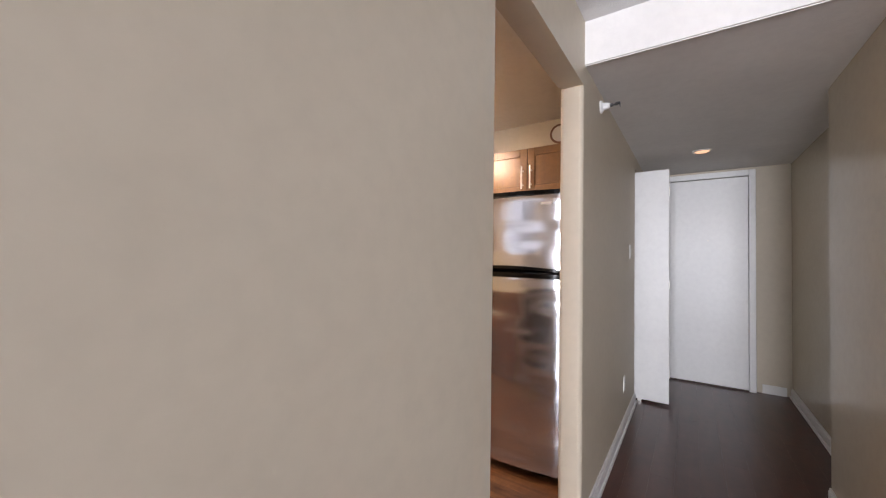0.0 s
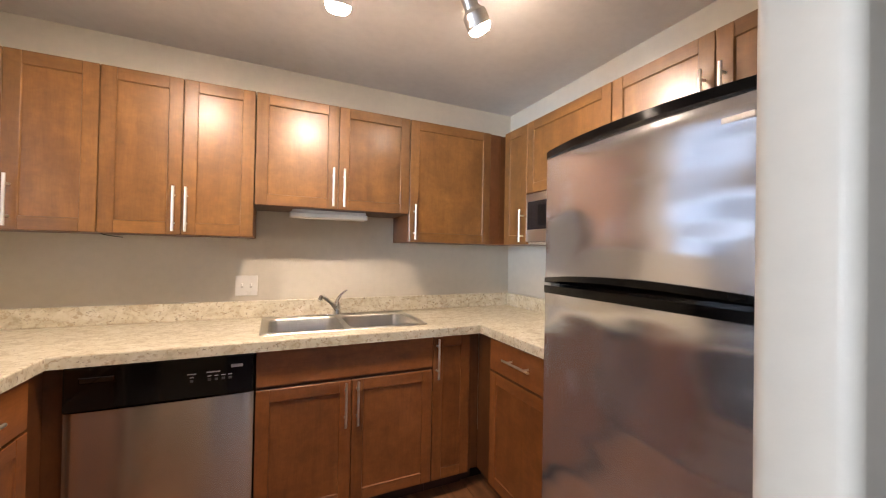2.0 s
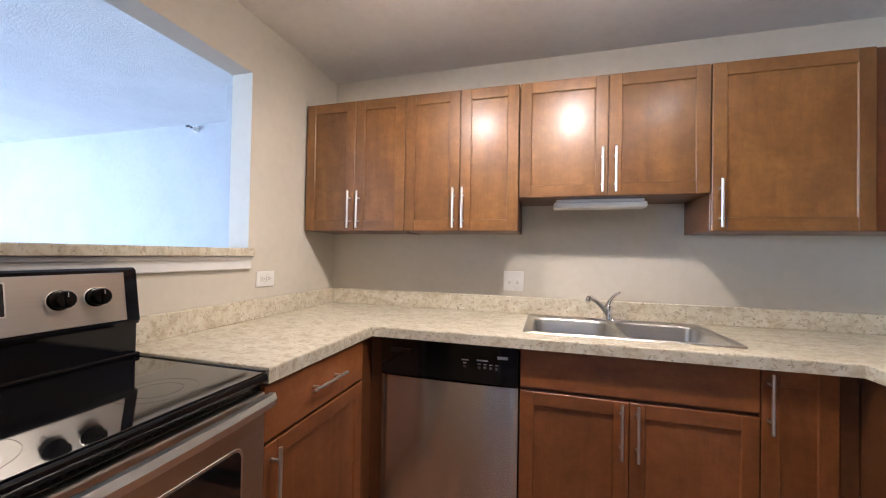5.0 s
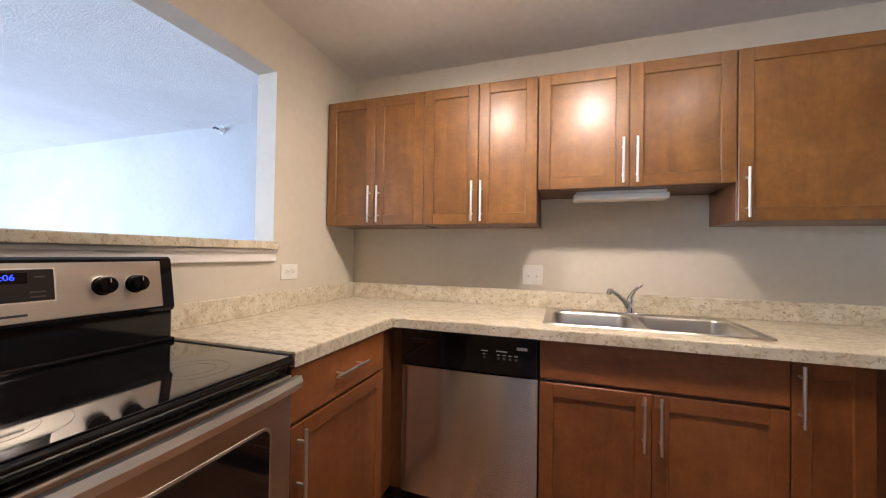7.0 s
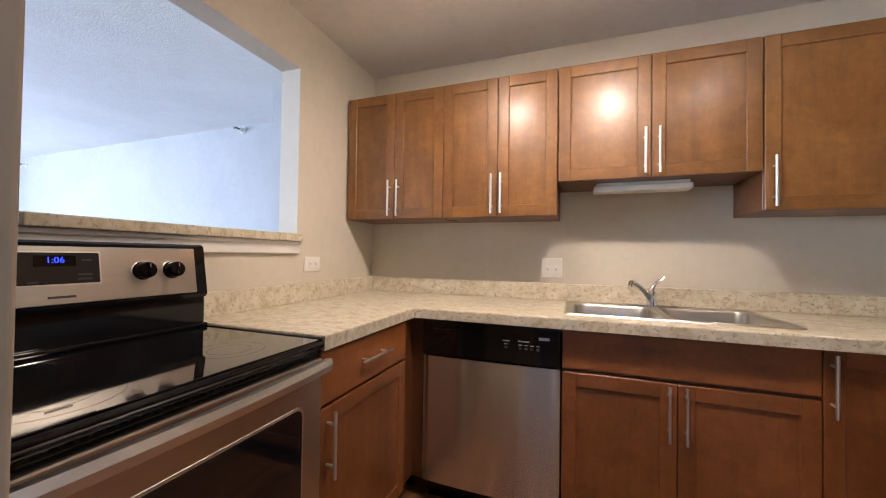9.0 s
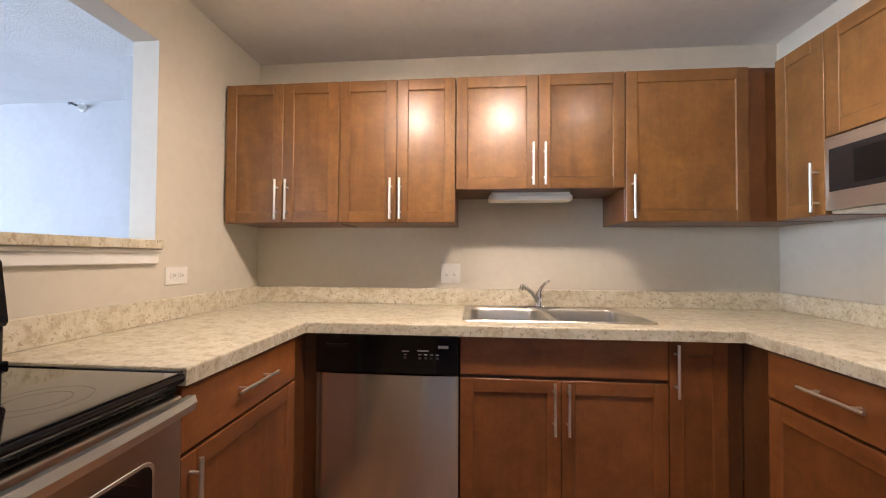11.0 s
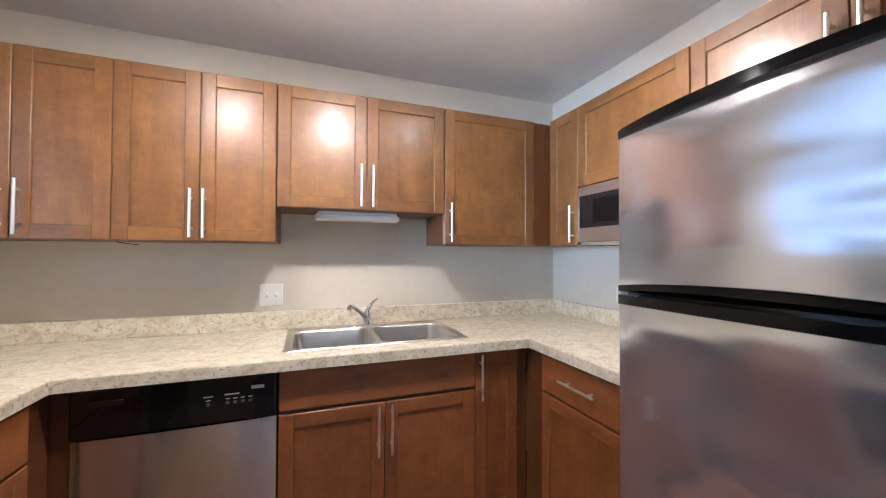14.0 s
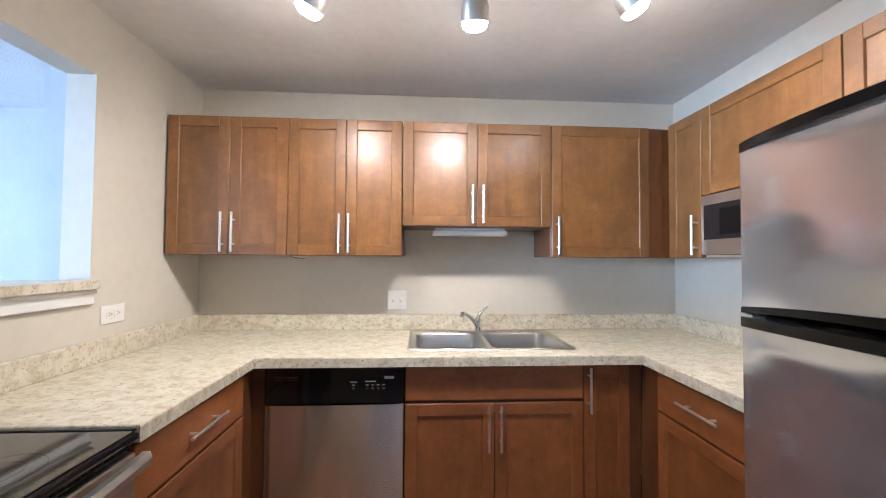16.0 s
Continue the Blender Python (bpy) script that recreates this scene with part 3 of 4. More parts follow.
base(AT((0.046, 0, 0)), 0.844, "maple sink base cabinet with two doors, low-light red tone in its colour", [(0.0, 0.419, 0.105, 0.702, (0.388, 0.592, 0.211, True)), (0.419, 0.844, 0.105, 0.702, (0.445, 0.592, 0.211, True))], [(0.0, 0.844, DZ, 0.875, None)], body_top=0.735)
base(AT((0.891, 0, 0)), 0.228, "narrow maple base cabinet beside the sink, low-light red tone in its colour", [(0.0, 0.226, 0.105, 0.875, (0.022, 0.760, 0.211, True))], [])
base(AT((XR, -0.735, 0)) @ pose(0, 0, 0, 0, 0, -90), 0.56, "maple base cabinet with a drawer beside the fridge, low-light red tone in its colour", [(0.0, 0.548, 0.105, 0.703, (0.515, 0.582, 0.211, True))], [(0.0, 0.548, 0.711, 0.875, (0.260, 0.800, 0.205, False))], XR - 1.17 - DOOR_T)
base(AT((XL, -1.298, 0)) @ pose(0, 0, 0, 0, 0, 90), 0.595, "maple base cabinet with a drawer beside the stove, low-light red tone in its colour", [(0.0, 0.592, 0.105, 0.698, (0.034, 0.582, 0.210, True))], [(0.0, 0.592, 0.706, 0.875, (0.299, 0.795, 0.215, False))], -0.632 - XL - DOOR_T)

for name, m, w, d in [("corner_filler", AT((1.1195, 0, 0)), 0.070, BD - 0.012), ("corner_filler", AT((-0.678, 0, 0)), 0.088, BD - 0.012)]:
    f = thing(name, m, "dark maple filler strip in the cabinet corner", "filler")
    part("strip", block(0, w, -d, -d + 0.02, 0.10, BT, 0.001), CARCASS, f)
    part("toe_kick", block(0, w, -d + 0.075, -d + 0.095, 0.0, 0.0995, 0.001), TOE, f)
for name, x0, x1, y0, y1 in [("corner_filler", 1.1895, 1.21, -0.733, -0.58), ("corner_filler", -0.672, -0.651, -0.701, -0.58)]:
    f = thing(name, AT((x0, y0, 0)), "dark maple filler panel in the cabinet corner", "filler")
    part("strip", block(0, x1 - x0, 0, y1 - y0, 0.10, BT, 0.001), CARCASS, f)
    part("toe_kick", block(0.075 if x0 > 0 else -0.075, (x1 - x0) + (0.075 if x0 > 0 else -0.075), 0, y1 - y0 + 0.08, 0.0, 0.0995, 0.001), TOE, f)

# ---- worktop ----
C0, CZ = 0.882, 0.928
SX0, SX1, SY0, SY1 = 0.051, 0.892, -0.546, -0.050     # sink rim
xs = [XL + 0.001, -0.618, SX0 + 0.02, SX1 - 0.02, 1.158, XR - 0.001]
ys = [-1.298, -0.648, SY0 + 0.02, SY1 - 0.02, -0.001]


def worktop_cell(x, y):
    if y < -0.648:
        return x < -0.618 or x > 1.158
    return not (SX0 < x < SX1 and SY0 < y < SY1)


top = thing("worktop", AT((0, 0, 0)), "cream flecked laminate worktop in a U shape", "worktop")
part("slab", slab(xs, ys, worktop_cell, C0, CZ, 0.006), LAMINATE, top)
part("backsplash", block(XL + 0.021, XR - 0.021, -0.020, -0.001, CZ, 1.024, 0.003), LAMINATE, top)
part("backsplash", block(XL + 0.001, XL + 0.020, -1.298, -0.001, CZ, 1.024, 0.003), LAMINATE, top)
part("backsplash", block(XR - 0.020, XR - 0.001, -1.298, -0.001, CZ, 1.024, 0.003), LAMINATE, top)


# ---- sink and tap ----
def rounded(x0, x1, y0, y1, r, z, bm, seg=5):
    ring = []
    for cx, cy, a0 in ((x1 - r, y1 - r, 0), (x0 + r, y1 - r, 90), (x0 + r, y0 + r, 180), (x1 - r, y0 + r, 270)):
        for k in range(seg + 1):
            a = radians(a0 + 90 * k / seg)
            ring.append(bm.verts.new((cx + r * math.cos(a), cy + r * math.sin(a), z)))
    return ring


def bridge(bm, a, b):
    for k in range(len(a)):
        bm.faces.new((a[k], a[(k + 1) % len(a)], b[(k + 1) % len(b)], b[k]))


def double_sink():
    s = thing("sink", AT((0, 0, CZ)), "stainless steel double-bowl drop-in sink set in the worktop", "sink")
    bm = bmesh.new()
    mid, b0, b1 = (SX0 + SX1) / 2 - 0.01, SY0 + 0.035, SY1 - 0.085
    # deck: raised rim round a flat field with two bowl openings
    rim = [rounded(SX0, SX1, SY0, SY1, 0.03, 0.0005, bm), rounded(SX0 + 0.004, SX1 - 0.004, SY0 + 0.004, SY1 - 0.004, 0.028, 0.006, bm), rounded(SX0 + 0.014, SX1 - 0.014, SY0 + 0.014, SY1 - 0.014, 0.022, 0.006, bm), rounded(SX0 + 0.02, SX1 - 0.02, SY0 + 0.02, SY1 - 0.02, 0.02, 0.003, bm)]
    for a, b in zip(rim, rim[1:]):
        bridge(bm, a, b)
    holes = []
    for x0, x1 in ((SX0 + 0.038, mid - 0.014), (mid + 0.014, SX1 - 0.038)):
        r0 = rounded(x0, x1, b0, b1, 0.05, 0.003, bm)
        r1 = rounded(x0 + 0.006, x1 - 0.006, b0 + 0.006, b1 - 0.006, 0.05, -0.006, bm)
        r2 = rounded(x0 + 0.014, x1 - 0.014, b0 + 0.014, b1 - 0.014, 0.05, -0.13, bm)
        r3 = rounded(x0 + 0.05, x1 - 0.05, b0 + 0.05, b1 - 0.05, 0.04, -0.165, bm)
        for a, b in ((r0, r1), (r1, r2), (r2, r3)):
            bridge(bm, a, b)
        bm.faces.new(r3)
        holes.append(r0)
    edges = [e for e in bm.edges if len(e.link_faces) == 1 and all(abs(v.co.z - 0.003) < 1e-5 for v in e.verts)]
    bmesh.ops.triangle_fill(bm, use_beauty=True, use_dissolve=False, edges=edges)
    part("basin", bm, SINK_STEEL, s, "", True)
    for x in ((SX0 + 0.038 + mid - 0.014) / 2, (mid + 0.014 + SX1 - 0.038) / 2):
        part("drain", lathe([(0.045, -0.1655), (0.045, -0.162), (0.036, -0.161), (0.03, -0.164), (0.012, -0.164)], AT((x, (b0 + b1) / 2, 0))), CHROME, s, "chrome drain strainer", True)
    # single-lever tap with its spout swung aside
    t = thing("kitchen_tap", AT((0.464, -0.085, CZ + 0.004)), "chrome single-lever kitchen tap behind the sink", "tap")
    part("deck_plate", block(-0.115, 0.115, -0.024, 0.024, -0.001, 0.008, 0.006, 3), CHROME, t, "", True)
    part("body", lathe([(0.026, 0.008), (0.024, 0.02), (0.022, 0.05), (0.023, 0.066), (0.016, 0.078), (0.004, 0.082)]), CHROME, t, "", True)
    sp = bmesh.new()
    path = [(-0.005, -0.005, 0.035, 0.014), (-0.035, -0.04, 0.075, 0.0125), (-0.075, -0.085, 0.112, 0.0115), (-0.095, -0.108, 0.126, 0.012), (-0.108, -0.125, 0.124, 0.0135), (-0.113, -0.131, 0.108, 0.0135)]
    for a, b in zip(path, path[1:]):
        rod(sp, a[:3], b[:3], a[3], b[3])
    for p in path[1:-1]:
        bmesh.ops.create_uvsphere(sp, u_segments=12, v_segments=8, radius=p[3], matrix=AT(p[:3]))
    part("spout", sp, CHROME, t, "", True)
    lv = bmesh.new()
    path = [(0.0, 0.0, 0.075, 0.016), (0.014, 0.004, 0.105, 0.012), (0.032, 0.006, 0.130, 0.008), (0.058, 0.006, 0.147, 0.0055)]
    for a, b in zip(path, path[1:]):
        rod(lv, a[:3], b[:3], a[3], b[3])
    for p in path:
        bmesh.ops.create_uvsphere(lv, u_segments=12, v_segments=8, radius=p[3], matrix=AT(p[:3]))
    part("lever", lv, CHROME, t, "", True)


double_sink()


def bowed(y0, y1, z0, z1, depth, bow, bev=0.004, seg=24, lift0=0.0, lift1=0.0):
    """A door whose front bows out along -x; its back is on x = 0. lift0, lift1: the arch of its lower and upper edge."""
    bm = bmesh.new()
    cols = []
    for k in range(seg + 1):
        s = -1 + 2 * k / seg
        x = -depth - bow * (1 - s * s)
        edge = bev * max(0.0, abs(s) - 0.96) / 0.04
        cols.append((y0 + (y1 - y0) * k / seg, x + edge))
    arch = [1 - (-1 + 2 * k / seg) ** 2 for k in range(seg + 1)]
    lo = [bm.verts.new((x, y, z0 + lift0 * h)) for (y, x), h in zip(cols, arch)] + [bm.verts.new((0, y1, z0)), bm.verts.new((0, y0, z0))]
    hi = [bm.verts.new((x, y, z1 + lift1 * h)) for (y, x), h in zip(cols, arch)] + [bm.verts.new((0, y1, z1)), bm.verts.new((0, y0, z1))]
    bridge(bm, lo, hi)
    bm.faces.new(lo[::-1])
    bm.faces.new(hi)
    return bm


# ---- dishwasher ----
def dishwasher():
    d = thing("dishwasher", AT((-0.587, 0, 0)), "stainless steel dishwasher with a black control panel", "dishwasher")
    w, y = 0.631, -0.605
    part("tub", block(0.006, w - 0.006, y + 0.03, -0.02, 0.10, 0.868, 0.002), BLACK, d)
    sheet = bowed(0.004 - w, -0.004, 0.115, 0.704, 0.034, 0.010)
    bmesh.ops.transform(sheet, matrix=AT((0, y + 0.03, 0)) @ pose(0, 0, 0, 0, 0, 90), verts=sheet.verts)
    part("door_panel", sheet, STEEL, d, "brushed stainless front", True)
    panel = part("control_panel", block(0.004, w - 0.004, y - 0.014, y + 0.03, 0.708, 0.874, 0.006, 3), GLOSS_BLACK, d, "glossy black control strip")
    bm = block(0.05, 0.155, y - 0.018, y - 0.010, 0.812, 0.834, 0.003)
    part("handle_pocket", bm, BLACK_GLASS, panel)
    # a lighter grey bar stands in for the highlight line along the pocket
    part("pocket_lip", block(0.052, 0.153, y - 0.0195, y - 0.0175, 0.8325, 0.8360, 0.0005), DARK_GREY, panel)
    part("brand_mark", block(0.540, 0.584, y - 0.0152, y - 0.0142, 0.822, 0.834, 0), PALE_INK, panel)
    for k, x in enumerate((0.40, 0.462, 0.487, 0.512, 0.537)):
        part("button", block(x - 0.006, x + 0.006, y - 0.0165, y - 0.0138, 0.775, 0.785, 0.001), DARK_GREY, panel)
        part("print", block(x - 0.007, x + 0.007, y - 0.0148, y - 0.0138, 0.793, 0.796, 0), PALE_INK, panel)
    part("print", block(0.385, 0.415, y - 0.0148, y - 0.0138, 0.806, 0.810, 0), PALE_INK, panel)
    part("print", block(0.452, 0.500, y - 0.0148, y - 0.0138, 0.808, 0.813, 0), PALE_INK, panel)
    part("toe_kick", block(0.006, w - 0.006, y + 0.07, y + 0.09, 0.0, 0.112, 0.001), BLACK, d)


dishwasher()

# ---- under-cabinet lamp ----
u = thing("under_cabinet_light", AT((0.18, -0.245, 1.5515)), "unlit white under-cabinet strip light above the sink", "strip light")
part("housing", block(0.012, 0.418, 0.006, 0.11, -0.014, 0.0, 0.003), IVORY, u)
part("diffuser", block(0.0, 0.430, 0.0, 0.10, -0.044, -0.014, 0.008, 3), IVORY, u, "ivory plastic diffuser")


# ---- fridge ----
def fridge():
    f = thing("fridge", AT((1.125, -1.304, 0)), "stainless steel top-freezer fridge with black trim", "fridge")
    w = -0.745
    part("cabinet", block(0.008, 0.65, w, 0.0, 0.03, 1.698, 0.004), BLACK, f, "black textured cabinet sides")
    part("freezer_door", bowed(w, 0, 1.239, 1.688, 0.079, 0.036, lift0=0.022), FRIDGE_STEEL, f, "", True)
    part("door_cap", bowed(w, 0, 1.6885, 1.714, 0.082, 0.052), BLACK, f, "black top trim", True)
    part("freezer_handle", bowed(w, 0, 1.222, 1.2385, 0.083, 0.052, lift0=0.020, lift1=0.022), BLACK, f, "black pocket handle", True)
    part("gap_back", bowed(w + 0.004, -0.004, 1.2110, 1.2215, 0.03, 0.02), BLACK_GLASS, f, "", True)
    door = part("fridge_door", bowed(w, 0, 0.050, 1.1825, 0.079, 0.036, lift1=0.008), FRIDGE_STEEL, f, "", True)
    part("door_handle", bowed(w, 0, 1.183, 1.2105, 0.084, 0.052, lift0=0.008, lift1=0.008), BLACK, f, "black pocket handle", True)
    part("hinge_clip", block(-0.076, -0.01, -0.03, -0.006, 1.2115, 1.2213, 0.002), STEEL_H, f, "bright hinge end")
    part("base_grille", block(-0.03, 0.008, w + 0.005, -0.005, 0.012, 0.07, 0.003), BLACK, f)
    part("brand_mark", block(-0.1000, -0.0935, w + 0.068, w + 0.132, 1.628, 1.641, 0), NICKEL, f, "small chrome maker's badge")
    for y in (w + 0.06, -0.06):
        part("foot", rod(bmesh.new(), (0.05, y, 0.0), (0.05, y, 0.03), 0.02), BLACK, f)
        part("foot", rod(bmesh.new(), (0.60, y, 0.0), (0.60, y, 0.03), 0.02), BLACK, f)


fridge()


# ---- microwave ----
def microwave():
    m = thing("microwave", AT((1.500, -0.602, 1.387)), "stainless steel built-in microwave under the wall cabinet", "microwave")
    w, h = -0.609, 0.302
    part("case", block(0.012, 0.27, w, 0.0, 0.012, h, 0.002), DARK_GREY, m)
    d = part("door", block(-0.012, 0.012, w + 0.12, 0.0, 0.014, h - 0.002, 0.004, 2), STEEL_H, m, "stainless door")
    part("door_glass", block(-0.0145, -0.0115, w + 0.135, -0.02, 0.085, h - 0.050, 0.001), BLACK_GLASS, d, "dark glass window")
    part("window", block(-0.016, -0.0140, w + 0.16, -0.115, 0.105, h - 0.075, 0.001), BLACK, d)
    c = part("control_panel", block(-0.012, 0.012, w, w + 0.118, 0.014, h - 0.002, 0.003), BLACK, m)
    for r in range(4):
        for k in range(3):
            part("button", block(-0.0135, -0.0118, w + 0.02 + k * 0.03, w + 0.04 + k * 0.03, 0.05 + r * 0.035, 0.07 + r * 0.035, 0.001), DARK_GREY, c)
    part("vent_grille", block(-0.006, 0.2, w + 0.01, -0.02, 0.0, 0.0115, 0.002), NICKEL, m)


microwave()


# ---- stove ----
def stove():
    s = thing("stove", AT((-1.205, -2.064, 0)), "freestanding stainless steel electric stove with black glass top", "stove")
    w = 0.762
    fx = 0.585     # oven door front
    part("body", block(0.0, 0.545, 0.003, w - 0.003, 0.03, 0.893, 0.003), BLACK, s, "black enamel sides")
    part("cooktop_frame", block(0.0, 0.592, 0.0, w, 0.8935, 0.9162, 0.009, 4), ENAMEL, s)
    top = part("glass_top", block(0.085, 0.583, 0.012, w - 0.012, 0.9165, 0.920, 0.0015), BLACK_GLASS, s, "glossy black ceramic glass")
    for x, y, r in ((0.20, 0.20, 0.085), (0.20, 0.56, 0.10), (0.44, 0.20, 0.11), (0.44, 0.56, 0.085)):
        bm = bmesh.new()
        for rr in (r, r * 0.62):
            a = rounded(x - rr, x + rr, y - rr, y + rr, rr, 0.9203, bm, 9)
            b = rounded(x - rr + 0.0012, x + rr - 0.0012, y - rr + 0.0012, y + rr - 0.0012, rr - 0.0012, 0.9203, bm, 9)
            bridge(bm, a, b)
        part("burner_ring", bm, BURNER, top)
    part("side_trim", block(0.06, 0.583, w - 0.010, w - 0.001, 0.9165, 0.923, 0.002), ENAMEL, s, "thin black edge trim")
    part("side_trim", block(0.06, 0.583, 0.001, 0.010, 0.9165, 0.923, 0.002), ENAMEL, s, "thin black edge trim")
    # backguard, leaning back a little
    g = part("backguard", block(0.0, 0.075, 0.0, w, 0.9165, 1.03, 0.006, 2), ENAMEL, s, "glossy black backguard")
    part("backguard_foot", block(0.0755, 0.100, 0.004, w - 0.004, 0.9205, 0.935, 0.006, 3), ENAMEL, s)
    bm = bmesh.new()
    prof = [(0.0, 1.025), (0.088, 1.025), (0.092, 1.035), (0.066, 1.197), (0.058, 1.203), (0.0, 1.203)]
    a = [bm.verts.new((x, 0.0, z)) for x, z in prof]
    b = [bm.verts.new((x, w, z)) for x, z in prof]
    bridge(bm, a, b)
    bm.faces.new(a)
    bm.faces.new(b[::-1])
    bmesh.ops.bevel(bm, geom=[e for e in bm.edges if abs(e.verts[0].co.y - e.verts[1].co.y) < 1e-5], offset=0.006, segments=2, affect="EDGES")
    hood = part("control_housing", bm, ENAMEL, s)
    lean = pose(0, 0, 0, 0, -9.1, 0)

    def on_panel(y, z):
        return AT((0.0925 - (z - 1.035) * 0.1605, y, z)) @ lean

    pm = block(-0.001, 0.003, 0.022, w - 0.042, 0.0, 0.148, 0.0015)
    pm.transform(on_panel(0, 1.042))
    part("steel_panel", pm, STEEL_H, hood, "brushed steel control panel")
    zm = block(0.0028, 0.0042, 0.261, 0.456, 0.041, 0.129, 0.0006)
    zm.transform(on_panel(0, 1.048))
    part("display_bezel", zm, NICKEL, hood, "thin bright frame round the display")
    dm = block(0.003, 0.0055, 0.265, 0.452, 0.045, 0.125, 0.002)
    dm.transform(on_panel(0, 1.048))
    display = part("display_glass", dm, DISPLAY, hood, "dark display window")
    sub = block(0.0053, 0.0058, 0.322, 0.402, 0.090, 0.117, 0.0008)
    sub.transform(on_panel(0, 1.048))
    part("clock_window", sub, ENAMEL, display, "black clock window")
    for y, z, l in ((0.275, 0.055, 0.02), (0.31, 0.055, 0.02), (0.405, 0.06, 0.03), (0.405, 0.072, 0.03), (0.415, 0.11, 0.02), (0.275, 0.08, 0.02)):
        q = block(0.0055, 0.006, y, y + l, z, z + 0.004, 0)
        q.transform(on_panel(0, 1.042))
        part("print", q, DARK_GREY, hood)
    lg = block(0.003, 0.0034, 0.345, 0.40, 0.015, 0.021, 0)
    lg.transform(on_panel(0, 1.042))
    part("brand_mark", lg, DARK_GREY, hood, "small grey maker's name")
    for y in (0.085, 0.165, 0.557, 0.641):
        k = lathe([(0.0275, 0.0), (0.0275, 0.004), (0.0250, 0.007), (0.0240, 0.030), (0.021, 0.034), (0.004, 0.035)], on_panel(y, 1.119) @ AT((0.003, 0, 0)) @ pose(0, 0, 0, 0, 90, 0), 28)
        kn = part("knob", k, BLACK, hood, "black control knob", True)
        grip = block(0.0365, 0.043, y - 0.0045, y + 0.0045, -0.019, 0.019, 0.003)
        grip.transform(on_panel(0, 1.119))
        part("grip", grip, BLACK, kn)
        mark = block(0.0428, 0.0436, y - 0.0009, y + 0.0009, 0.006, 0.0175, 0)
        mark.transform(on_panel(0, 1.119))
        part("pointer", mark, PALE_INK, kn)
        r = lathe([(0.0295, 0.0), (0.0295, 0.0012), (0.0280, 0.0016)], on_panel(y, 1.119) @ AT((0.003, 0, 0)) @ pose(0, 0, 0, 0, 90, 0), 28)
        part("knob_ring", r, STEEL_H, kn, "", True)
    # clock digits
    text = bpy.data.curves.new("clock", "FONT")
    text.body, text.size, text.extrude, text.align_x, text.align_y = "1:06", 0.021, 0.0003, "CENTER", "CENTER"
    tmp = new("clock", text)
    me = bpy.data.meshes.new_from_object(tmp.evaluated_get(bpy.context.evaluated_depsgraph_get()))
    bpy.data.objects.remove(tmp)
    me.transform(on_panel(0.362, 1.048 + 0.104) @ AT((0.0062, 0, 0)) @ pose(0, 0, 0, 90, 0, 90))
    me.materials.clear()
    me.materials.append(BLUE)
    digits = new("clock_digits", me)
    digits.parent = display
    tagged(digits, "glowing blue clock digits 1:06")
    # oven door
    part("vent_strip", block(0.545, 0.575, 0.01, w - 0.01, 0.868, 0.893, 0.007, 3), ENAMEL, s)
    slots = bmesh.new()
    for k in range(36):
        box(slots, 0.5752, 0.577, 0.06 + k * 0.018, 0.07 + k * 0.018, 0.8785, 0.8825)
    part("vent_grille", slots, BLACK, s)
    d = part("oven_door", block(0.546, fx, 0.004, w - 0.004, 0.20, 0.864, 0.006, 2), STEEL_H, s, "brushed steel oven door")
    for name, inset, out, z0, z1, radius, stuff, label in (("window_trim", 0.082, 0.002, 0.33, 0.752, 0.030, NICKEL, ""), ("oven_window", 0.090, 0.004, 0.338, 0.744, 0.024, BLACK_GLASS, "dark oven window")):
        pane = bmesh.new()
        rings = [rounded(inset + e, w - inset - e, z0 + e, z1 - e, radius, x, pane, 7) for e, x in ((0.0, fx - 0.003), (0.0, fx + out - 0.0012), (0.0012, fx + out))]
        for lower, higher in zip(rings, rings[1:]):
            bridge(pane, lower, higher)
        pane.faces.new(rings[-1])
        pane.faces.new(rings[0][::-1])
        pane.transform(Matrix(((0, 0, 1, 0), (1, 0, 0, 0), (0, 1, 0, 0), (0, 0, 0, 1))))
        part(name, pane, stuff, d, label)
    hb = bmesh.new()
    n = 16
    pts = []
    for k in range(n + 1):
        q = -1 + 2 * k / n
        pts.append((fx + 0.052 - 0.018 * q * q, w / 2 + q * (w / 2 - 0.012), 0.852))
    prev = None
    for x, y, z in pts:
        ring = [hb.verts.new((x + dx, y, z + dz)) for dx, dz in ((-0.014, -0.016), (0.006, -0.02), (0.012, 0.0), (0.006, 0.016), (-0.014, 0.014))]
        if prev:
            bridge(hb, prev, ring)
        else:
            hb.faces.new(ring)
        prev = ring
    hb.faces.new(prev[::-1])
    part("handle", hb, HANDLE_STEEL, d, "bowed steel oven handle", True)
    for y in (0.05, w - 0.05):
        part("handle_post", block(fx, fx + 0.030, y - 0.014, y + 0.014, 0.830, 0.852, 0.002), STEEL_H, d)
    part("drawer_front", block(0.546, fx, 0.004, w - 0.004, 0.045, 0.192, 0.006, 2), STEEL_H, s, "brushed steel storage drawer")
    for x in (0.05, 0.5):
        for y in (0.05, w - 0.05):
            part("foot", rod(bmesh.new(), (x, y, 0), (x, y, 0.032), 0.018), BLACK, s)


stove()


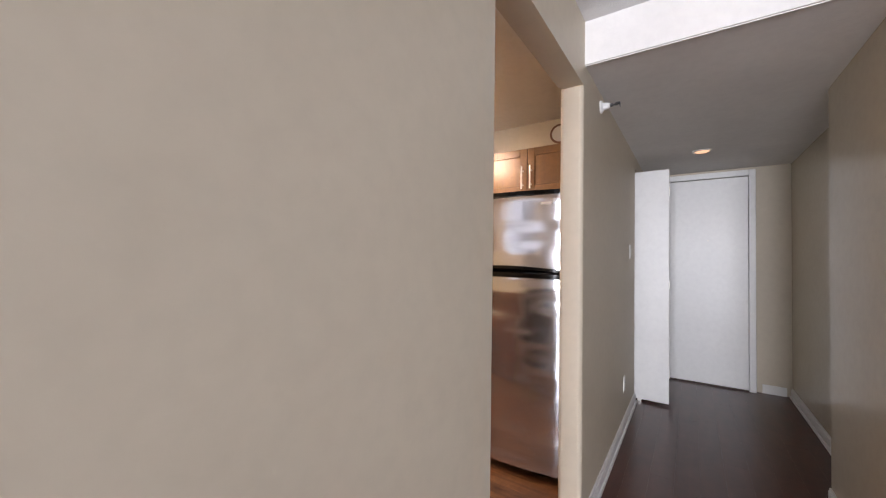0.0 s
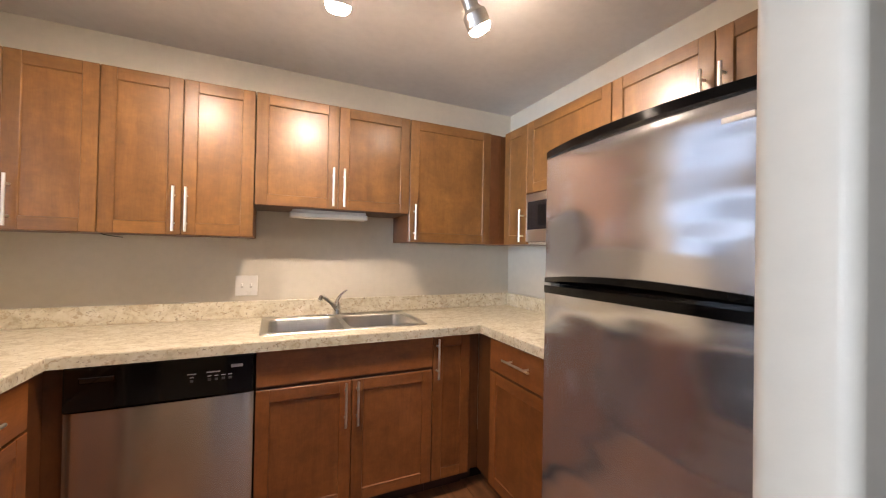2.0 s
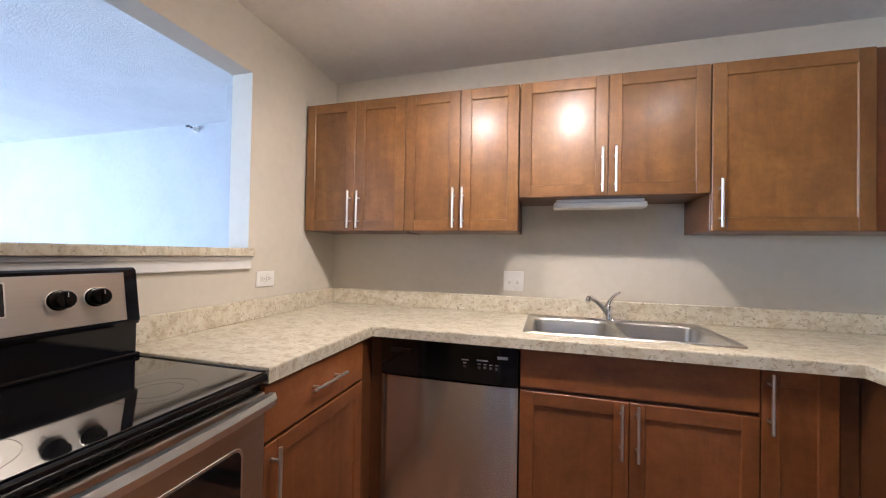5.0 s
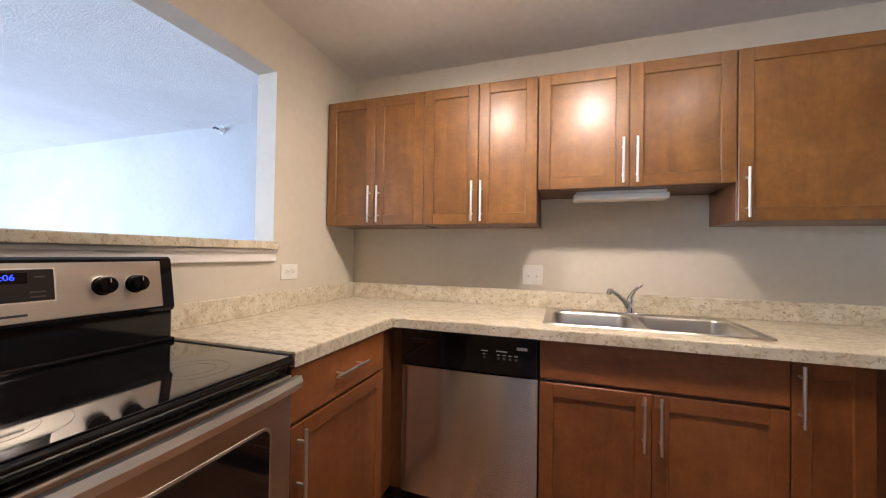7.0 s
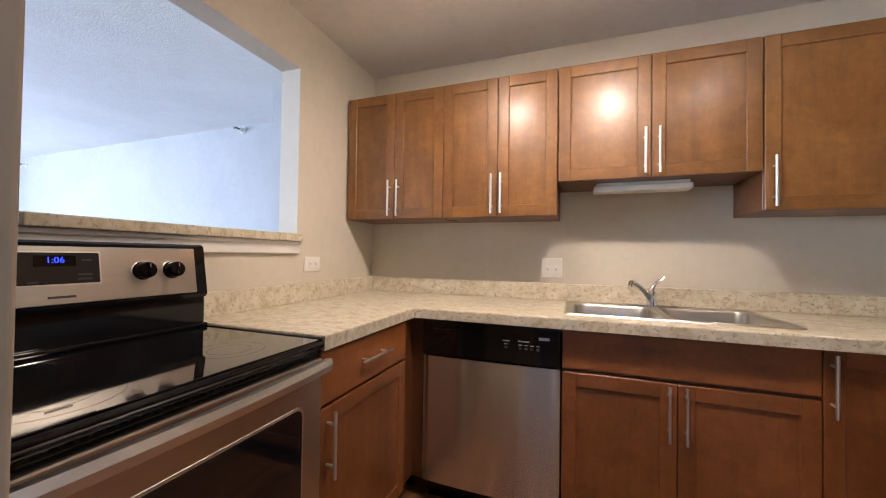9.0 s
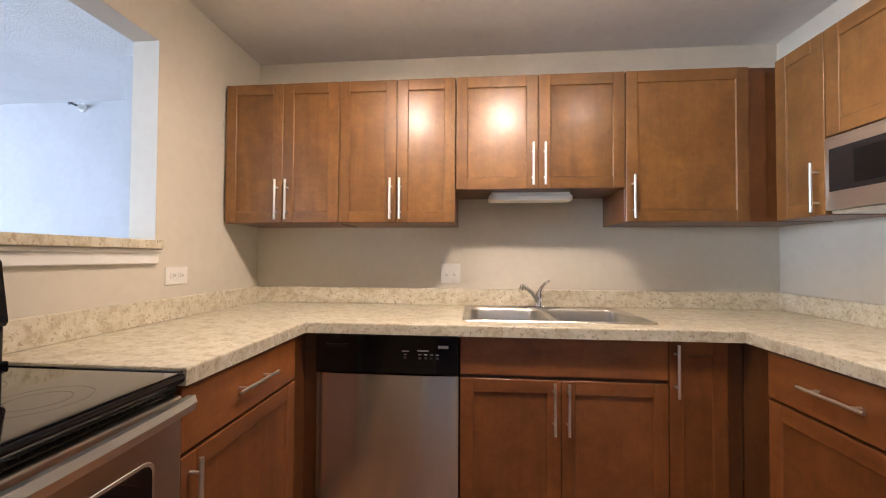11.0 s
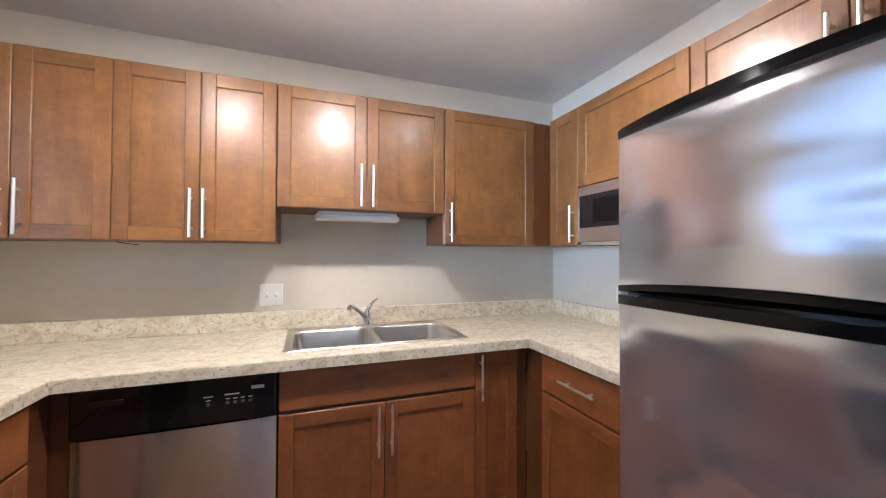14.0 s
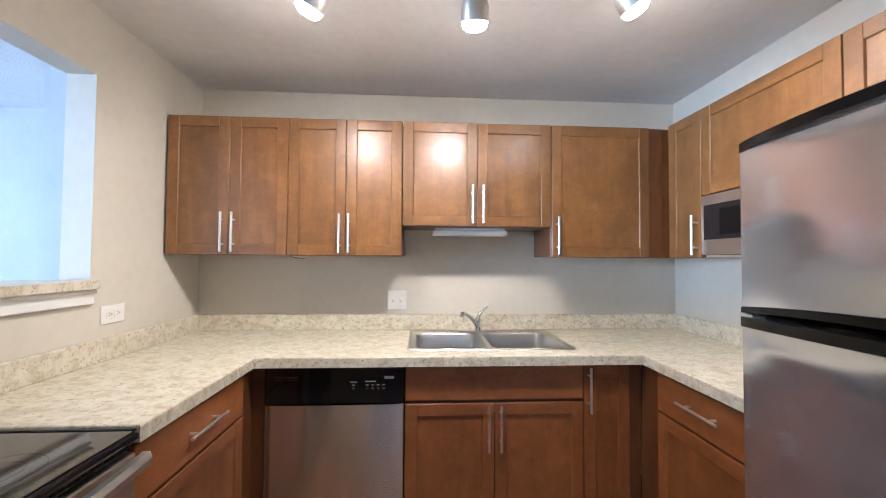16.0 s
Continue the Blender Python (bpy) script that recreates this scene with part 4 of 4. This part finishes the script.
# ---- track light ----
def track_light():
    t = thing("track_light", AT((0.235, -1.13, TOP)), "black ceiling track with three lit nickel spotlights", "track light")
    o = Vector((0.235, -1.13, TOP))
    part("track", block(-0.59, 0.575, -0.017, 0.017, -0.020, 0.0, 0.002), BLACK, t, "black metal track")
    for top, face in HEADS:
        a, b = Vector(top) - o, Vector(face) - o
        way = (b - a).normalized()
        L = (b - a).length
        m = AT(a) @ way.to_track_quat("Z", "Y").to_matrix().to_4x4()
        h = part("spotlight_head", lathe([(0.010, 0.012), (0.0285, 0.016), (0.030, 0.022), (0.030, 0.088), (0.034, 0.096), (0.047, 0.108), (0.049, 0.118), (0.049, L + 0.004), (0.0465, L + 0.004), (0.045, L - 0.012)], m, 32), NICKEL, t, "brushed nickel stepped spotlight", True)
        part("bulb", lathe([(0.0445, L - 0.011), (0.0455, L + 0.005), (0.042, L + 0.018), (0.030, L + 0.028), (0.010, L + 0.032)], m, 28), BULB, h, "glowing frosted bulb", True)
        st = boxes((a.x - 0.03, a.x + 0.03, min(a.y, 0) - 0.012, max(a.y, 0) + 0.012, -0.034, -0.0205))
        rod(st, (a.x, a.y, -0.034), tuple(a + way * 0.014), 0.008, seg=12)
        part("swivel_arm", st, BLACK, h)


track_light()

# ---- loose end of a cable under the wall cabinets ----
cable = thing("loose_cable", AT((-0.60, -0.30, 1.386)), "thin dark loose cable end under the wall cabinets", "cable")
cb = bmesh.new()
for a, b in (((0, 0.02, -0.001), (0.015, 0, -0.008)), ((0.015, 0, -0.008), (0.05, -0.005, -0.014)), ((0.05, -0.005, -0.014), (0.085, 0.0, -0.018))):
    rod(cb, a, b, 0.0016, seg=8)
part("wire", cb, BLACK, cable)

# ---- wall clock above the fridge cabinets ----
clock = thing("wall_clock", AT((XR, -1.80, 2.29)) @ pose(0, 0, 0, 0, -90, 0), "round white wall clock with a brown rim", "clock")
part("rim", lathe([(0.075, 0.0), (0.078, 0.010), (0.074, 0.020), (0.066, 0.020), (0.064, 0.012)], seg=36), CARCASS, clock, "", True)
part("face", lathe([(0.0655, 0.0105), (0.06, 0.0125), (0.01, 0.013)], seg=36), WHITE_PLASTIC, clock)

# ---- floor planks ----
plank_rng = random.Random(4)


def planks(parent, x0, x1, y0, y1, along, width, length, material, joint=0.0004):
    """Rows of bevelled boards that share three meshes of whole length and one cut mesh a row end."""
    made = {}
    a0, a1, b0, b1 = (x0, x1, y0, y1) if along == 0 else (y0, y1, x0, x1)
    rows = math.ceil((b1 - b0) / width)
    for r in range(rows):
        at = a0 - plank_rng.uniform(0.1, length * 0.9)
        w = min(width, b1 - b0 - r * width)
        while at < a1:
            lo, hi = max(at, a0), min(at + length, a1)
            key = (round(hi - lo, 3), round(w, 3))
            if hi - lo > 0.02 and w > 0.01:
                if key not in made:
                    s = (joint, hi - lo - joint, joint, w - joint)
                    bm = block(s[0], s[1], s[2], s[3], -0.006, 0.0, joint) if along == 0 else block(s[2], s[3], s[0], s[1], -0.006, 0.0, joint)
                    made[key] = mesh_of("plank", bm, material)
                ob = new("plank", made[key])
                ob.parent = parent
                ob.location = (lo, b0 + r * width, 0) if along == 0 else (b0 + r * width, lo, 0)
            at += length


planks(floor_kitchen, -0.78, XR, -2.155, -0.50, 1, 0.127, 1.2, FLOOR_WOOD)
planks(floor_hall, -1.5, 3.74, -3.46, -2.155, 0, 0.127, 1.2, FLOOR_DARK, 0.00015)
planks(floor_hall, -8.20, 0.779, -5.58, -3.46, 0, 0.3, 2.4, FLOOR_DARK, 0.00015)
planks(floor_hall, -8.20, -1.5, -3.46, -2.155, 0, 0.3, 2.4, FLOOR_DARK, 0.00015)
planks(floor_hall, -8.20, XL - T, -2.155, 0.56, 0, 0.3, 2.4, FLOOR_DARK, 0.00015)
